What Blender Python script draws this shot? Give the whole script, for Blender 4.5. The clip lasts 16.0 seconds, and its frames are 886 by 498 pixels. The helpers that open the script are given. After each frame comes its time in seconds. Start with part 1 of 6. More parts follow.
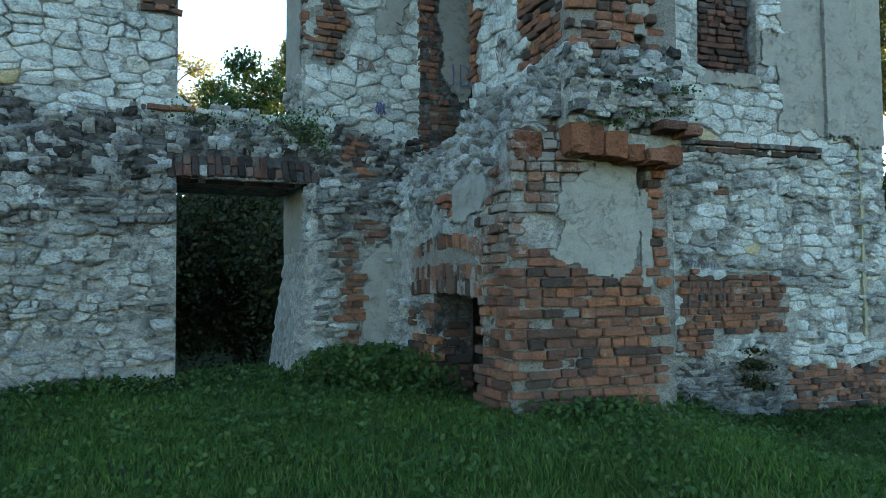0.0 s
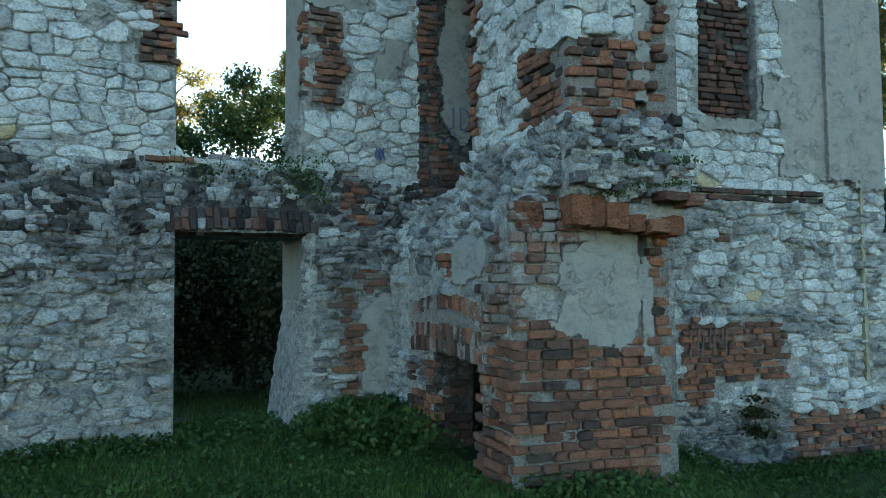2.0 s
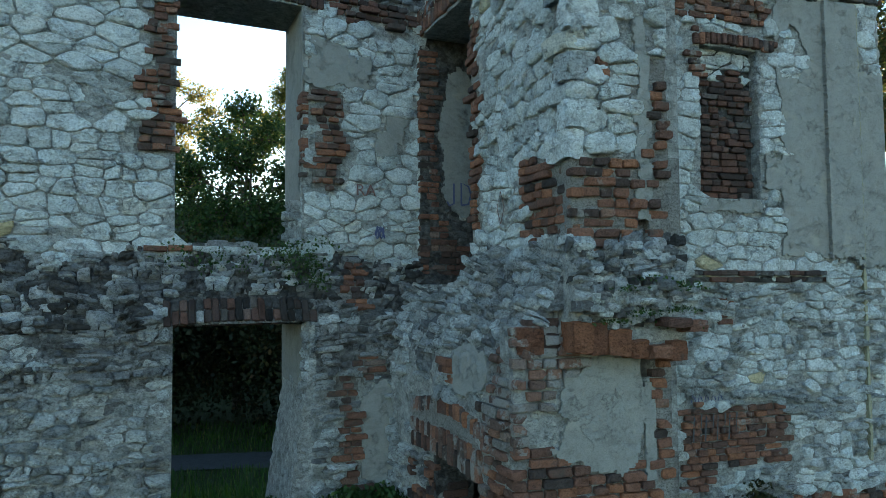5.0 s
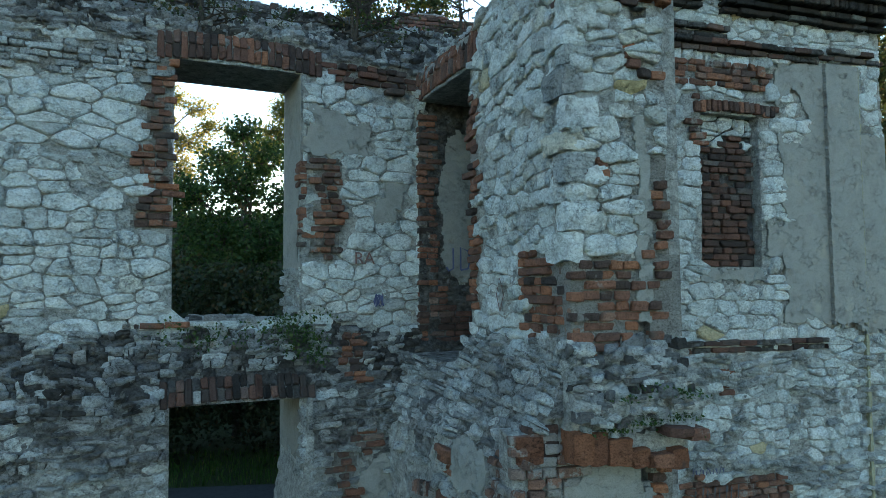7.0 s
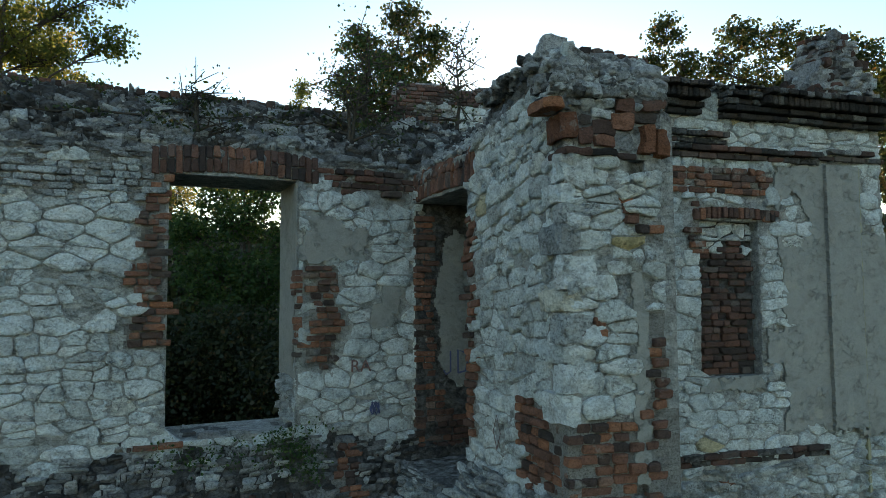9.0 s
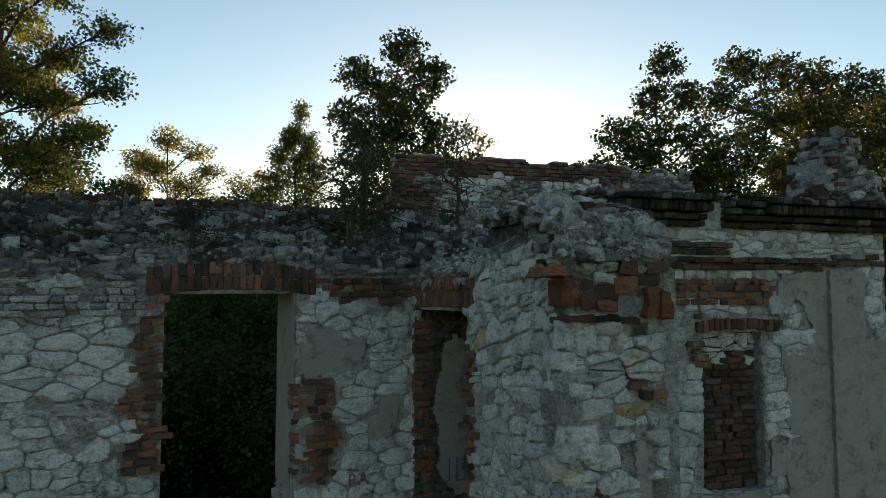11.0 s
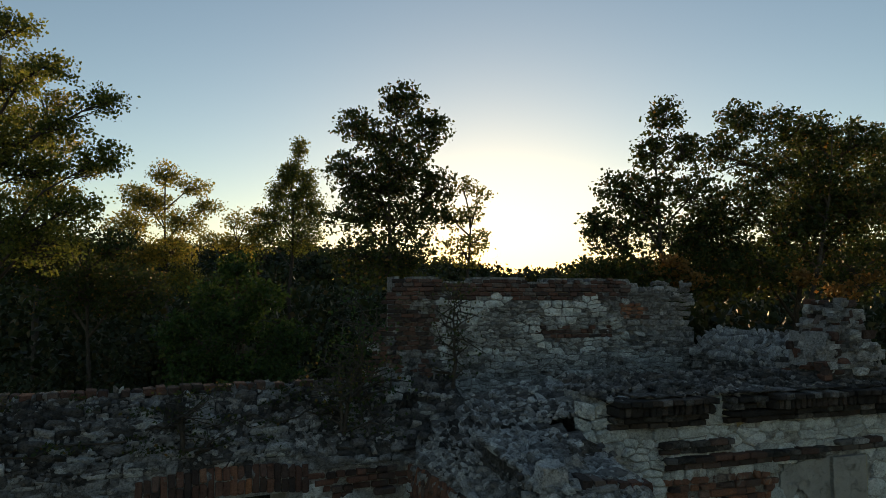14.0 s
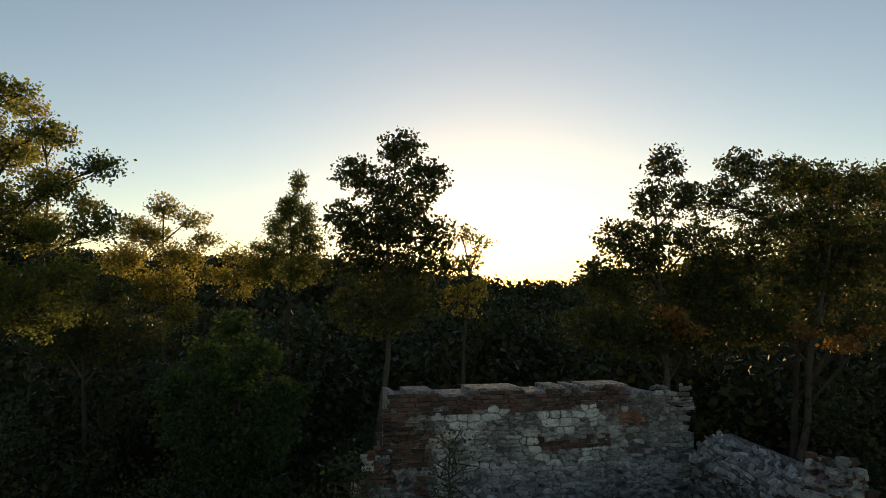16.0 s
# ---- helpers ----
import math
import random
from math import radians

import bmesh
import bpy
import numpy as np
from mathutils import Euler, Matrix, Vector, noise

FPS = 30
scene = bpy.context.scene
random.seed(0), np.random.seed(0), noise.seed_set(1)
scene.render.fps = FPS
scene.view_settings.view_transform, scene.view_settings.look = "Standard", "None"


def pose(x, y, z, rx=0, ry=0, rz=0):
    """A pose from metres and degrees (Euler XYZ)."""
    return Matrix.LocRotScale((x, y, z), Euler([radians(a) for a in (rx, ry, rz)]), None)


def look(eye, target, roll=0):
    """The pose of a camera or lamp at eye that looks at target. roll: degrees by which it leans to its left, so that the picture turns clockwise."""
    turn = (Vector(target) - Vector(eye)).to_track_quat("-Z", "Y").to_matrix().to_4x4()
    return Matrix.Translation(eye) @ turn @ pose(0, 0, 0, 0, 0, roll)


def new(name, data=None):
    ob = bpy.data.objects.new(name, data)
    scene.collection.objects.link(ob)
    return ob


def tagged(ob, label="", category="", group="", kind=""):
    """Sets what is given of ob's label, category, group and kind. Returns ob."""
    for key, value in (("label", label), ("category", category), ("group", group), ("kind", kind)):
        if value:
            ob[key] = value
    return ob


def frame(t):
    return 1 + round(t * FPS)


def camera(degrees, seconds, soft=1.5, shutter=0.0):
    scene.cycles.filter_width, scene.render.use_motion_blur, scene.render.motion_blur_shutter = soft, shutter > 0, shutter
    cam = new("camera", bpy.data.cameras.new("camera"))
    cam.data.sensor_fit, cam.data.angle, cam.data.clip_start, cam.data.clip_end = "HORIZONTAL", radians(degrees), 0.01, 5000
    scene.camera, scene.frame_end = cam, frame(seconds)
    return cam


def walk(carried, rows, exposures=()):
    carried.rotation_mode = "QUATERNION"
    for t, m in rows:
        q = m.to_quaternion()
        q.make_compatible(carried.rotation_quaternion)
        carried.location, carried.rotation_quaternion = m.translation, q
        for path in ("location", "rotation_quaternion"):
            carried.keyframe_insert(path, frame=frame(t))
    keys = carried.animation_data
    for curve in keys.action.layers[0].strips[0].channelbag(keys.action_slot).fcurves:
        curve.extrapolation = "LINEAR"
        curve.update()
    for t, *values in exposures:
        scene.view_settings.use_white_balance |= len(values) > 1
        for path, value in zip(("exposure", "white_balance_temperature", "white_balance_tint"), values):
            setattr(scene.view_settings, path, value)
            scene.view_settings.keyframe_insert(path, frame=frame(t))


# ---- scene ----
cam = camera(66.0, 16.0, 0.65)
PATH = [
    (0, (-0.005, -0.01, 1.046), (-0.013, 1.988, 1.138), -0.5),
    (0.5, (-0.005, -0.006, 1.177), (-0.012, 1.992, 1.272), -0.5),
    (1, (0.003, -0.003, 1.308), (-0.005, 1.994, 1.404), -0.5),
    (1.5, (-0.001, -0.001, 1.44), (-0.008, 1.997, 1.537), -0.5),
    (2, (-0.001, 0.007, 1.567), (-0.008, 2.004, 1.666), -0.5),
    (2.5, (0.0, 0.008, 1.693), (-0.008, 2.006, 1.793), -0.5),
    (3, (-0.002, 0.008, 1.816), (-0.009, 2.005, 1.917), -0.5),
    (3.5, (-0.003, 0.015, 1.977), (-0.011, 2.013, 2.078), -0.4),
    (4, (-0.001, 0.015, 2.148), (-0.009, 2.013, 2.25), -0.4),
    (6.5, (0.027, 0.036, 3.059), (0.016, 2.033, 3.169), -0.4),
    (7, (0.031, 0.038, 3.271), (0.02, 2.035, 3.383), -0.4),
    (7.5, (0.026, 0.04, 3.505), (0.017, 2.036, 3.622), -0.4),
    (8, (0.045, 0.036, 3.807), (0.034, 2.032, 3.927), -0.4),
    (8.5, (0.057, 0.044, 4.134), (0.046, 2.04, 4.259), -0.4),
    (9, (0.072, 0.043, 4.458), (0.061, 2.038, 4.586), -0.3),
    (11.5, (0.074, 0.075, 6.035), (0.068, 2.071, 6.171), -0.1),
    (12, (0.076, 0.076, 6.364), (0.071, 2.071, 6.501), -0.0),
    (12.5, (0.08, 0.078, 6.704), (0.075, 2.073, 6.845), -0.0),
    (13, (0.082, 0.077, 7.079), (0.077, 2.072, 7.219), -0.0),
    (13.5, (0.086, 0.079, 7.462), (0.083, 2.073, 7.604), 0.0),
    (14, (0.101, 0.077, 7.881), (0.097, 2.072, 8.025), 0.1),
    (14.5, (0.11, 0.09, 8.318), (0.107, 2.084, 8.466), 0.2),
    (15, (0.119, 0.092, 8.789), (0.117, 2.086, 8.938), 0.2),
    (15.5, (0.123, 0.093, 9.282), (0.121, 2.088, 9.433), 0.3),
    (16, (0.155, 0.102, 9.832), (0.151, 2.096, 9.986), 0.3),
]
EXPOSURES = [(0.0, 3.05, 6100, 8), (4.0, 2.65, 6050, 8), (6.5, 2.5, 6050, 8), (7.5, 2.75, 6050, 8), (9.0, 2.1, 6700, 10), (12.5, 0.95, 7400, 13), (14.5, 0.6, 7400, 14), (16.0, 0.8, 8100, 19)]
walk(cam, [(t, look(eye, target, roll)) for t, eye, target, roll in PATH], EXPOSURES)

# ---- world, sun ----
SUN_EL, SUN_AZ = radians(3.92), radians(4.05)      # azimuth clockwise from +y
world = bpy.data.worlds.new("sky")
scene.world = world
world.use_nodes = True
wn = world.node_tree
sky = wn.nodes.new("ShaderNodeTexSky")
sky.sky_type = "NISHITA"
sky.sun_disc = False
sky.sun_elevation = SUN_EL
sky.sun_rotation = SUN_AZ
sky.air_density, sky.dust_density, sky.ozone_density = 0.9, 0.17, 1.7
wn.links.new(sky.outputs[0], wn.nodes["Background"].inputs[0])
wn.nodes["Background"].inputs[1].default_value = 0.15

sun_data = bpy.data.lights.new("sun", "SUN")
sun_data.energy, sun_data.angle, sun_data.color = 5.0, radians(0.5), (1.0, 0.72, 0.42)
sun = new("sun", sun_data)
to_sun = Vector((math.sin(SUN_AZ) * math.cos(SUN_EL), math.cos(SUN_AZ) * math.cos(SUN_EL), math.sin(SUN_EL)))
sun.matrix_world = look(to_sun * 50, (0, 0, 0))

# the low sun itself, far off
bm = bmesh.new()
bmesh.ops.create_icosphere(bm, subdivisions=3, radius=17.0)
me = bpy.data.meshes.new("sun_disc")
bm.to_mesh(me)
bm.free()
glow = bpy.data.materials.new("sunlight")
glow.use_nodes = True
em = glow.node_tree.nodes.new("ShaderNodeEmission")
em.inputs[0].default_value, em.inputs[1].default_value = (1.0, 0.75, 0.4, 1), 300.0
glow.node_tree.links.new(em.outputs[0], glow.node_tree.nodes["Material Output"].inputs[0])
me.materials.append(glow)
disc = tagged(new("sun_disc", me), "low evening sun at the edge of the hill", "sun", kind="structure")
disc.location = to_sun * 3000

# ---- materials ----
def _nodes(name):
    m = bpy.data.materials.new(name)
    m.use_nodes = True
    nt = m.node_tree
    return m, nt, nt.nodes["Principled BSDF"]


def _noise(nt, scale, detail=6, rough=0.6, vec=None):
    n = nt.nodes.new("ShaderNodeTexNoise")
    n.inputs["Scale"].default_value = scale
    n.inputs["Detail"].default_value = detail
    n.inputs["Roughness"].default_value = rough
    if vec:
        nt.links.new(vec, n.inputs["Vector"])
    return n


def _ramp(nt, fac, stops):
    r = nt.nodes.new("ShaderNodeValToRGB")
    e = r.color_ramp.elements
    while len(e) < len(stops):
        e.new(0.5)
    for el, (p, c) in zip(e, stops):
        el.position, el.color = p, (*c, 1)
    nt.links.new(fac, r.inputs[0])
    return r.outputs[0]


def _mix(nt, fac, a, b, mode="MIX"):
    n = nt.nodes.new("ShaderNodeMix")
    n.data_type, n.blend_type = "RGBA", mode
    for sock, val in ((n.inputs[0], fac), (n.inputs[6], a), (n.inputs[7], b)):
        if hasattr(val, "is_linked"):
            nt.links.new(val, sock)
        elif isinstance(val, tuple):
            sock.default_value = (*val, 1)
        else:
            sock.default_value = val
    return n.outputs[2]


def _math(nt, op, a, b=0.0):
    n = nt.nodes.new("ShaderNodeMath")
    n.operation = op
    for sock, val in ((n.inputs[0], a), (n.inputs[1], b)):
        if hasattr(val, "is_linked"):
            nt.links.new(val, sock)
        else:
            sock.default_value = val
    return n.outputs[0]


def _each(nt):
    """A random number that differs from piece to piece, and from island to island in joined pieces."""
    a = nt.nodes.new("ShaderNodeObjectInfo").outputs["Random"]
    b = nt.nodes.new("ShaderNodeNewGeometry").outputs["Random Per Island"]
    return _math(nt, "FRACT", _math(nt, "ADD", a, b))


def _bump(nt, bsdf, heights, dist=0.01, strength=0.8):
    b = nt.nodes.new("ShaderNodeBump")
    b.inputs["Strength"].default_value, b.inputs["Distance"].default_value = strength, dist
    nt.links.new(heights, b.inputs["Height"])
    nt.links.new(b.outputs[0], bsdf.inputs["Normal"])


def masonry(name, tones, stain, stain_at, spots=None, fine=40.0, rough=0.9, bump=0.012, chips=0.0, mid_scale=7.0, contrast=1.0, cracks=0.0, speckle=0.7, smear=None):
    """Stone, brick, mortar or plaster: tones by piece, broad stains, fine grain and pits; chips: small stones bedded in mortar."""
    m, nt, bsdf = _nodes(name)
    geo = nt.nodes.new("ShaderNodeNewGeometry").outputs["Position"]
    mp = nt.nodes.new("ShaderNodeMapping")
    mp.inputs["Scale"].default_value = (1, 1, 1.25)
    nt.links.new(geo, mp.inputs["Vector"])
    bed = mp.outputs[0]
    col = _ramp(nt, _each(nt), tones)
    grain = _noise(nt, fine, 8, 0.75, bed)
    mid = _noise(nt, mid_scale, 7, 0.7, bed)
    broad = _noise(nt, 1.1, 4, 0.6, geo)
    lo = tuple(1 - contrast * k for k in (0.42, 0.43, 0.45))
    col = _mix(nt, 0.85, col, _ramp(nt, mid.outputs[0], [(0.33, lo), (0.5, (1, 1, 1)), (0.72, (1.12, 1.12, 1.1))]), "MULTIPLY")
    col = _mix(nt, speckle, col, _ramp(nt, grain.outputs[0], [(0.38, (0.28, 0.27, 0.26)), (0.46, (0.82, 0.82, 0.81)), (0.52, (1, 1, 1)), (0.63, (1.3, 1.3, 1.3))]), "MULTIPLY")
    both = _math(nt, "ADD", _math(nt, "MULTIPLY", broad.outputs[0], 0.6), _math(nt, "MULTIPLY", mid.outputs[0], 0.4))
    col = _mix(nt, _ramp(nt, both, [(stain_at, (0, 0, 0)), (stain_at + 0.11, (1, 1, 1))]), col, stain)
    if spots:
        sp = _noise(nt, 2.3, 5, 0.7, geo)
        col = _mix(nt, _ramp(nt, sp.outputs[0], [(spots[1], (0, 0, 0)), (spots[1] + 0.06, (0.8, 0.8, 0.8))]), col, spots[0])
    if smear:
        sm = _noise(nt, 4.2, 7, 0.68, geo)
        col = _mix(nt, _ramp(nt, sm.outputs[0], [(smear[1], (0, 0, 0)), (smear[1] + 0.035, (0.85, 0.85, 0.85))]), col, _mix(nt, 0.8, smear[0], _ramp(nt, grain.outputs[0], [(0.36, (0.5, 0.5, 0.5)), (0.5, (1, 1, 1))]), "MULTIPLY"))
    h = _math(nt, "ADD", _math(nt, "MULTIPLY", mid.outputs[0], 2.2), grain.outputs[0])
    pits = _noise(nt, 110.0, 3, 0.6, geo)
    col = _mix(nt, speckle, col, _ramp(nt, pits.outputs[0], [(0.30, (0.35, 0.34, 0.33)), (0.40, (1, 1, 1))]), "MULTIPLY")
    h = _math(nt, "ADD", h, _math(nt, "MULTIPLY", pits.outputs[0], 0.3))
    if cracks:
        for size, wide, seldom in ((4.2, 0.020, 0.50), (11.0, 0.045, 0.53)):
            cv = nt.nodes.new("ShaderNodeTexVoronoi")
            cv.feature = "DISTANCE_TO_EDGE"
            cv.inputs["Scale"].default_value = size
            cj = _noise(nt, size * 1.6, 6, 0.7, bed)
            ca = nt.nodes.new("ShaderNodeVectorMath")
            ca.operation = "MULTIPLY_ADD"
            nt.links.new(cj.outputs["Color"], ca.inputs[0])
            ca.inputs[1].default_value = (1.5 / size, 1.5 / size, 1.5 / size)
            nt.links.new(bed, ca.inputs[2])
            nt.links.new(ca.outputs[0], cv.inputs["Vector"])
            line = _ramp(nt, cv.outputs["Distance"], [(wide * 0.2, (0.2, 0.195, 0.19)), (wide, (1, 1, 1))])
            part = _ramp(nt, _noise(nt, 2.7 + size * 0.3, 3, 0.5, geo).outputs[0], [(seldom, (0, 0, 0)), (seldom + 0.08, (1, 1, 1))])
            col = _mix(nt, part, col, _mix(nt, cracks, col, line, "MULTIPLY"))
            h = _math(nt, "ADD", h, _math(nt, "MULTIPLY", _math(nt, "MULTIPLY", _math(nt, "MINIMUM", cv.outputs["Distance"], wide), 0.5 / wide), part))
    if chips:
        vo = nt.nodes.new("ShaderNodeTexVoronoi")
        vo.inputs["Scale"].default_value = 13.0
        vo.inputs["Randomness"].default_value = 1.0
        jig = _noise(nt, 9.0, 3, 0.6, bed)
        add = nt.nodes.new("ShaderNodeVectorMath")
        add.operation = "MULTIPLY_ADD"
        nt.links.new(jig.outputs["Color"], add.inputs[0])
        add.inputs[1].default_value = (0.12, 0.12, 0.12)
        nt.links.new(bed, add.inputs[2])
        nt.links.new(add.outputs[0], vo.inputs["Vector"])
        tone = _ramp(nt, vo.outputs["Color"], [(0.1, (0.62, 0.61, 0.6)), (0.5, (1, 1, 1)), (0.9, (1.25, 1.25, 1.24))])
        col = _mix(nt, chips, col, tone, "MULTIPLY")
        joint = _ramp(nt, vo.outputs["Distance"], [(0.45, (1, 1, 1)), (0.75, (0.55, 0.54, 0.52))])
        col = _mix(nt, chips, col, joint, "MULTIPLY")
        h = _math(nt, "SUBTRACT", h, _math(nt, "MULTIPLY", vo.outputs["Distance"], 1.6 * chips))
    nt.links.new(col, bsdf.inputs["Base Color"])
    bsdf.inputs["Roughness"].default_value = rough
    bsdf.inputs["Specular IOR Level"].default_value = 0.2
    _bump(nt, bsdf, h, bump, 1.0)
    return m


LIMESTONE = masonry("limestone", [(0.0, (0.56, 0.59, 0.585)), (0.2, (0.72, 0.765, 0.76)), (0.6, (0.81, 0.855, 0.85)), (0.968, (0.87, 0.90, 0.89)), (1.0, (0.62, 0.50, 0.24))],
                    (0.50, 0.505, 0.48), 0.62, ((0.52, 0.48, 0.36), 0.72), bump=0.04, cracks=0.6, speckle=0.5, smear=((0.62, 0.62, 0.58), 0.62))
PALE_RUBBLE = masonry("pale weathered limestone", [(0.0, (0.40, 0.415, 0.415)), (0.35, (0.58, 0.605, 0.60)), (0.75, (0.70, 0.73, 0.725)), (1.0, (0.80, 0.82, 0.81))],
                      (0.24, 0.235, 0.23), 0.57, bump=0.06, cracks=0.8, speckle=0.7, smear=((0.46, 0.455, 0.43), 0.60))
SCREE = masonry("broken limestone", [(0.0, (0.20, 0.20, 0.20)), (0.3, (0.36, 0.365, 0.365)), (0.7, (0.56, 0.575, 0.575)), (1.0, (0.78, 0.80, 0.79))],
                (0.15, 0.148, 0.146), 0.60, bump=0.05, cracks=0.6)
WEATHERED = masonry("weathered limestone", [(0.0, (0.16, 0.157, 0.157)), (0.4, (0.32, 0.32, 0.32)), (0.75, (0.47, 0.473, 0.47)), (1.0, (0.66, 0.665, 0.655))],
                    (0.12, 0.117, 0.114), 0.56, bump=0.05, cracks=0.7)
DARK_RUBBLE = masonry("dark lichened rubble", [(0.0, (0.075, 0.072, 0.07)), (0.5, (0.17, 0.165, 0.163)), (0.85, (0.32, 0.313, 0.31)), (1.0, (0.58, 0.575, 0.56))],
                      (0.05, 0.048, 0.044), 0.5, bump=0.05, cracks=0.6)
BRICK = masonry("old red brick", [(0.0, (0.075, 0.062, 0.058)), (0.2, (0.19, 0.105, 0.08)), (0.5, (0.27, 0.135, 0.095)), (0.8, (0.35, 0.165, 0.105)), (0.93, (0.43, 0.19, 0.105)), (1.0, (0.26, 0.245, 0.23))],
                (0.12, 0.098, 0.085), 0.53, ((0.40, 0.385, 0.35), 0.60), fine=60, bump=0.03, mid_scale=12.0)
LIMED_BRICK = masonry("lime-smeared brick", [(0.0, (0.10, 0.08, 0.072)), (0.4, (0.25, 0.155, 0.125)), (0.8, (0.34, 0.19, 0.14)), (1.0, (0.30, 0.285, 0.265))],
                      (0.15, 0.13, 0.115), 0.53, fine=60, bump=0.03, mid_scale=12.0, smear=((0.40, 0.385, 0.36), 0.50))
TERRACOTTA = masonry("terracotta", [(0.0, (0.16, 0.08, 0.055)), (0.5, (0.28, 0.12, 0.07)), (1.0, (0.36, 0.155, 0.085))], (0.13, 0.09, 0.075), 0.52, ((0.36, 0.33, 0.30), 0.60), fine=60, bump=0.04, mid_scale=11.0, cracks=0.6)
# dark brick of lintels and cornice; also paints shade inside the niche
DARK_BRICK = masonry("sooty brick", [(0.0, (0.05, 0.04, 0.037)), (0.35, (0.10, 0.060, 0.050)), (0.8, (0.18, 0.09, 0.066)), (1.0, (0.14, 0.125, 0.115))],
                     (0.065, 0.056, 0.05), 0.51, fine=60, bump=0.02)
SOOT = masonry("blackened brick", [(0.0, (0.030, 0.028, 0.027)), (0.5, (0.052, 0.046, 0.043)), (0.85, (0.085, 0.066, 0.058)), (1.0, (0.14, 0.13, 0.12))],
               (0.035, 0.033, 0.03), 0.52, fine=60, bump=0.03)
MORTAR = masonry("lime mortar", [(0.0, (0.57, 0.575, 0.55)), (1.0, (0.62, 0.62, 0.59))], (0.40, 0.395, 0.365), 0.58, fine=55, bump=0.05, chips=0.5, cracks=0.5, speckle=0.6)
GREY_MORTAR = masonry("grey weathered mortar", [(0.0, (0.40, 0.40, 0.395)), (1.0, (0.45, 0.447, 0.44))], (0.22, 0.215, 0.21), 0.55, fine=55, bump=0.05, chips=0.9, cracks=0.7)
# wall heads and rubble; also paints shade inside niche and tall opening
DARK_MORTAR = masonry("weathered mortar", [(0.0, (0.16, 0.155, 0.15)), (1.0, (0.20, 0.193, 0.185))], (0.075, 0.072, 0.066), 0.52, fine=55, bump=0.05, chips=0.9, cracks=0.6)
JOINT = masonry("brick joints of old mortar", [(0.0, (0.36, 0.345, 0.32)), (1.0, (0.42, 0.405, 0.375))], (0.17, 0.155, 0.135), 0.53, fine=55, bump=0.05, speckle=0.9)
STAINED = masonry("plaster stained by algae", [(0.0, (0.33, 0.315, 0.22)), (1.0, (0.36, 0.34, 0.24))], (0.24, 0.23, 0.16), 0.52, fine=90, bump=0.006, contrast=0.6)
PLASTER = masonry("old lime plaster", [(0.0, (0.29, 0.29, 0.27)), (1.0, (0.32, 0.317, 0.295))], (0.225, 0.22, 0.20), 0.56, ((0.36, 0.345, 0.30), 0.60), fine=70, bump=0.012, contrast=0.55, cracks=0.35, speckle=0.3)


def leafy(name, tones, trans=0.5):
    m, nt, bsdf = _nodes(name)
    col = _ramp(nt, _each(nt), tones)
    geo = nt.nodes.new("ShaderNodeNewGeometry").outputs["Position"]
    col = _mix(nt, 0.6, col, _ramp(nt, _noise(nt, 0.7, 3, 0.5, geo).outputs[0], [(0.3, (0.6, 0.65, 0.55)), (0.7, (1.25, 1.2, 1.1))]), "MULTIPLY")
    nt.links.new(col, bsdf.inputs["Base Color"])
    bsdf.inputs["Roughness"].default_value = 0.55
    bsdf.inputs["Specular IOR Level"].default_value = 0.3
    tr = nt.nodes.new("ShaderNodeBsdfTranslucent")
    nt.links.new(col, tr.inputs[0])
    mx = nt.nodes.new("ShaderNodeMixShader")
    mx.inputs[0].default_value = trans
    nt.links.new(bsdf.outputs[0], mx.inputs[1])
    nt.links.new(tr.outputs[0], mx.inputs[2])
    nt.links.new(mx.outputs[0], nt.nodes["Material Output"].inputs[0])
    return m


LEAF_OAK = leafy("oak leaves", [(0.0, (0.034, 0.052, 0.017)), (0.6, (0.055, 0.078, 0.023)), (0.92, (0.09, 0.09, 0.026)), (1.0, (0.24, 0.13, 0.04))], 0.5)
LEAF_RUSSET = leafy("russet oak leaves", [(0.0, (0.16, 0.10, 0.03)), (0.5, (0.26, 0.13, 0.045)), (1.0, (0.34, 0.20, 0.06))], 0.5)
LEAF_GREEN = leafy("green leaves", [(0.0, (0.026, 0.056, 0.017)), (0.6, (0.044, 0.088, 0.024)), (1.0, (0.08, 0.11, 0.028))])
LEAF_LOCUST = leafy("light feathery leaves", [(0.0, (0.08, 0.105, 0.028)), (0.6, (0.13, 0.155, 0.036)), (1.0, (0.22, 0.21, 0.045))], 0.65)
LEAF_YELLOW = leafy("yellowing leaves", [(0.0, (0.10, 0.12, 0.028)), (0.5, (0.19, 0.18, 0.04)), (1.0, (0.34, 0.26, 0.05))], 0.6)
# leaf colour lowered to paint the woodland's backlit shade
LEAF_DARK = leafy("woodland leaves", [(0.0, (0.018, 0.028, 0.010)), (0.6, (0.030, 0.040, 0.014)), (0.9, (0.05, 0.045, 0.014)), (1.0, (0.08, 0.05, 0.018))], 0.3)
WEED = leafy("weed leaves", [(0.0, (0.036, 0.078, 0.022)), (0.6, (0.06, 0.12, 0.032)), (1.0, (0.10, 0.15, 0.04))])
GRASS = leafy("grass", [(0.0, (0.035, 0.085, 0.012)), (0.6, (0.06, 0.125, 0.018)), (0.93, (0.10, 0.16, 0.022)), (1.0, (0.20, 0.18, 0.06))], 0.35)
DRY_GRASS = leafy("dry stalks", [(0.0, (0.12, 0.10, 0.05)), (1.0, (0.22, 0.18, 0.10))], 0.2)
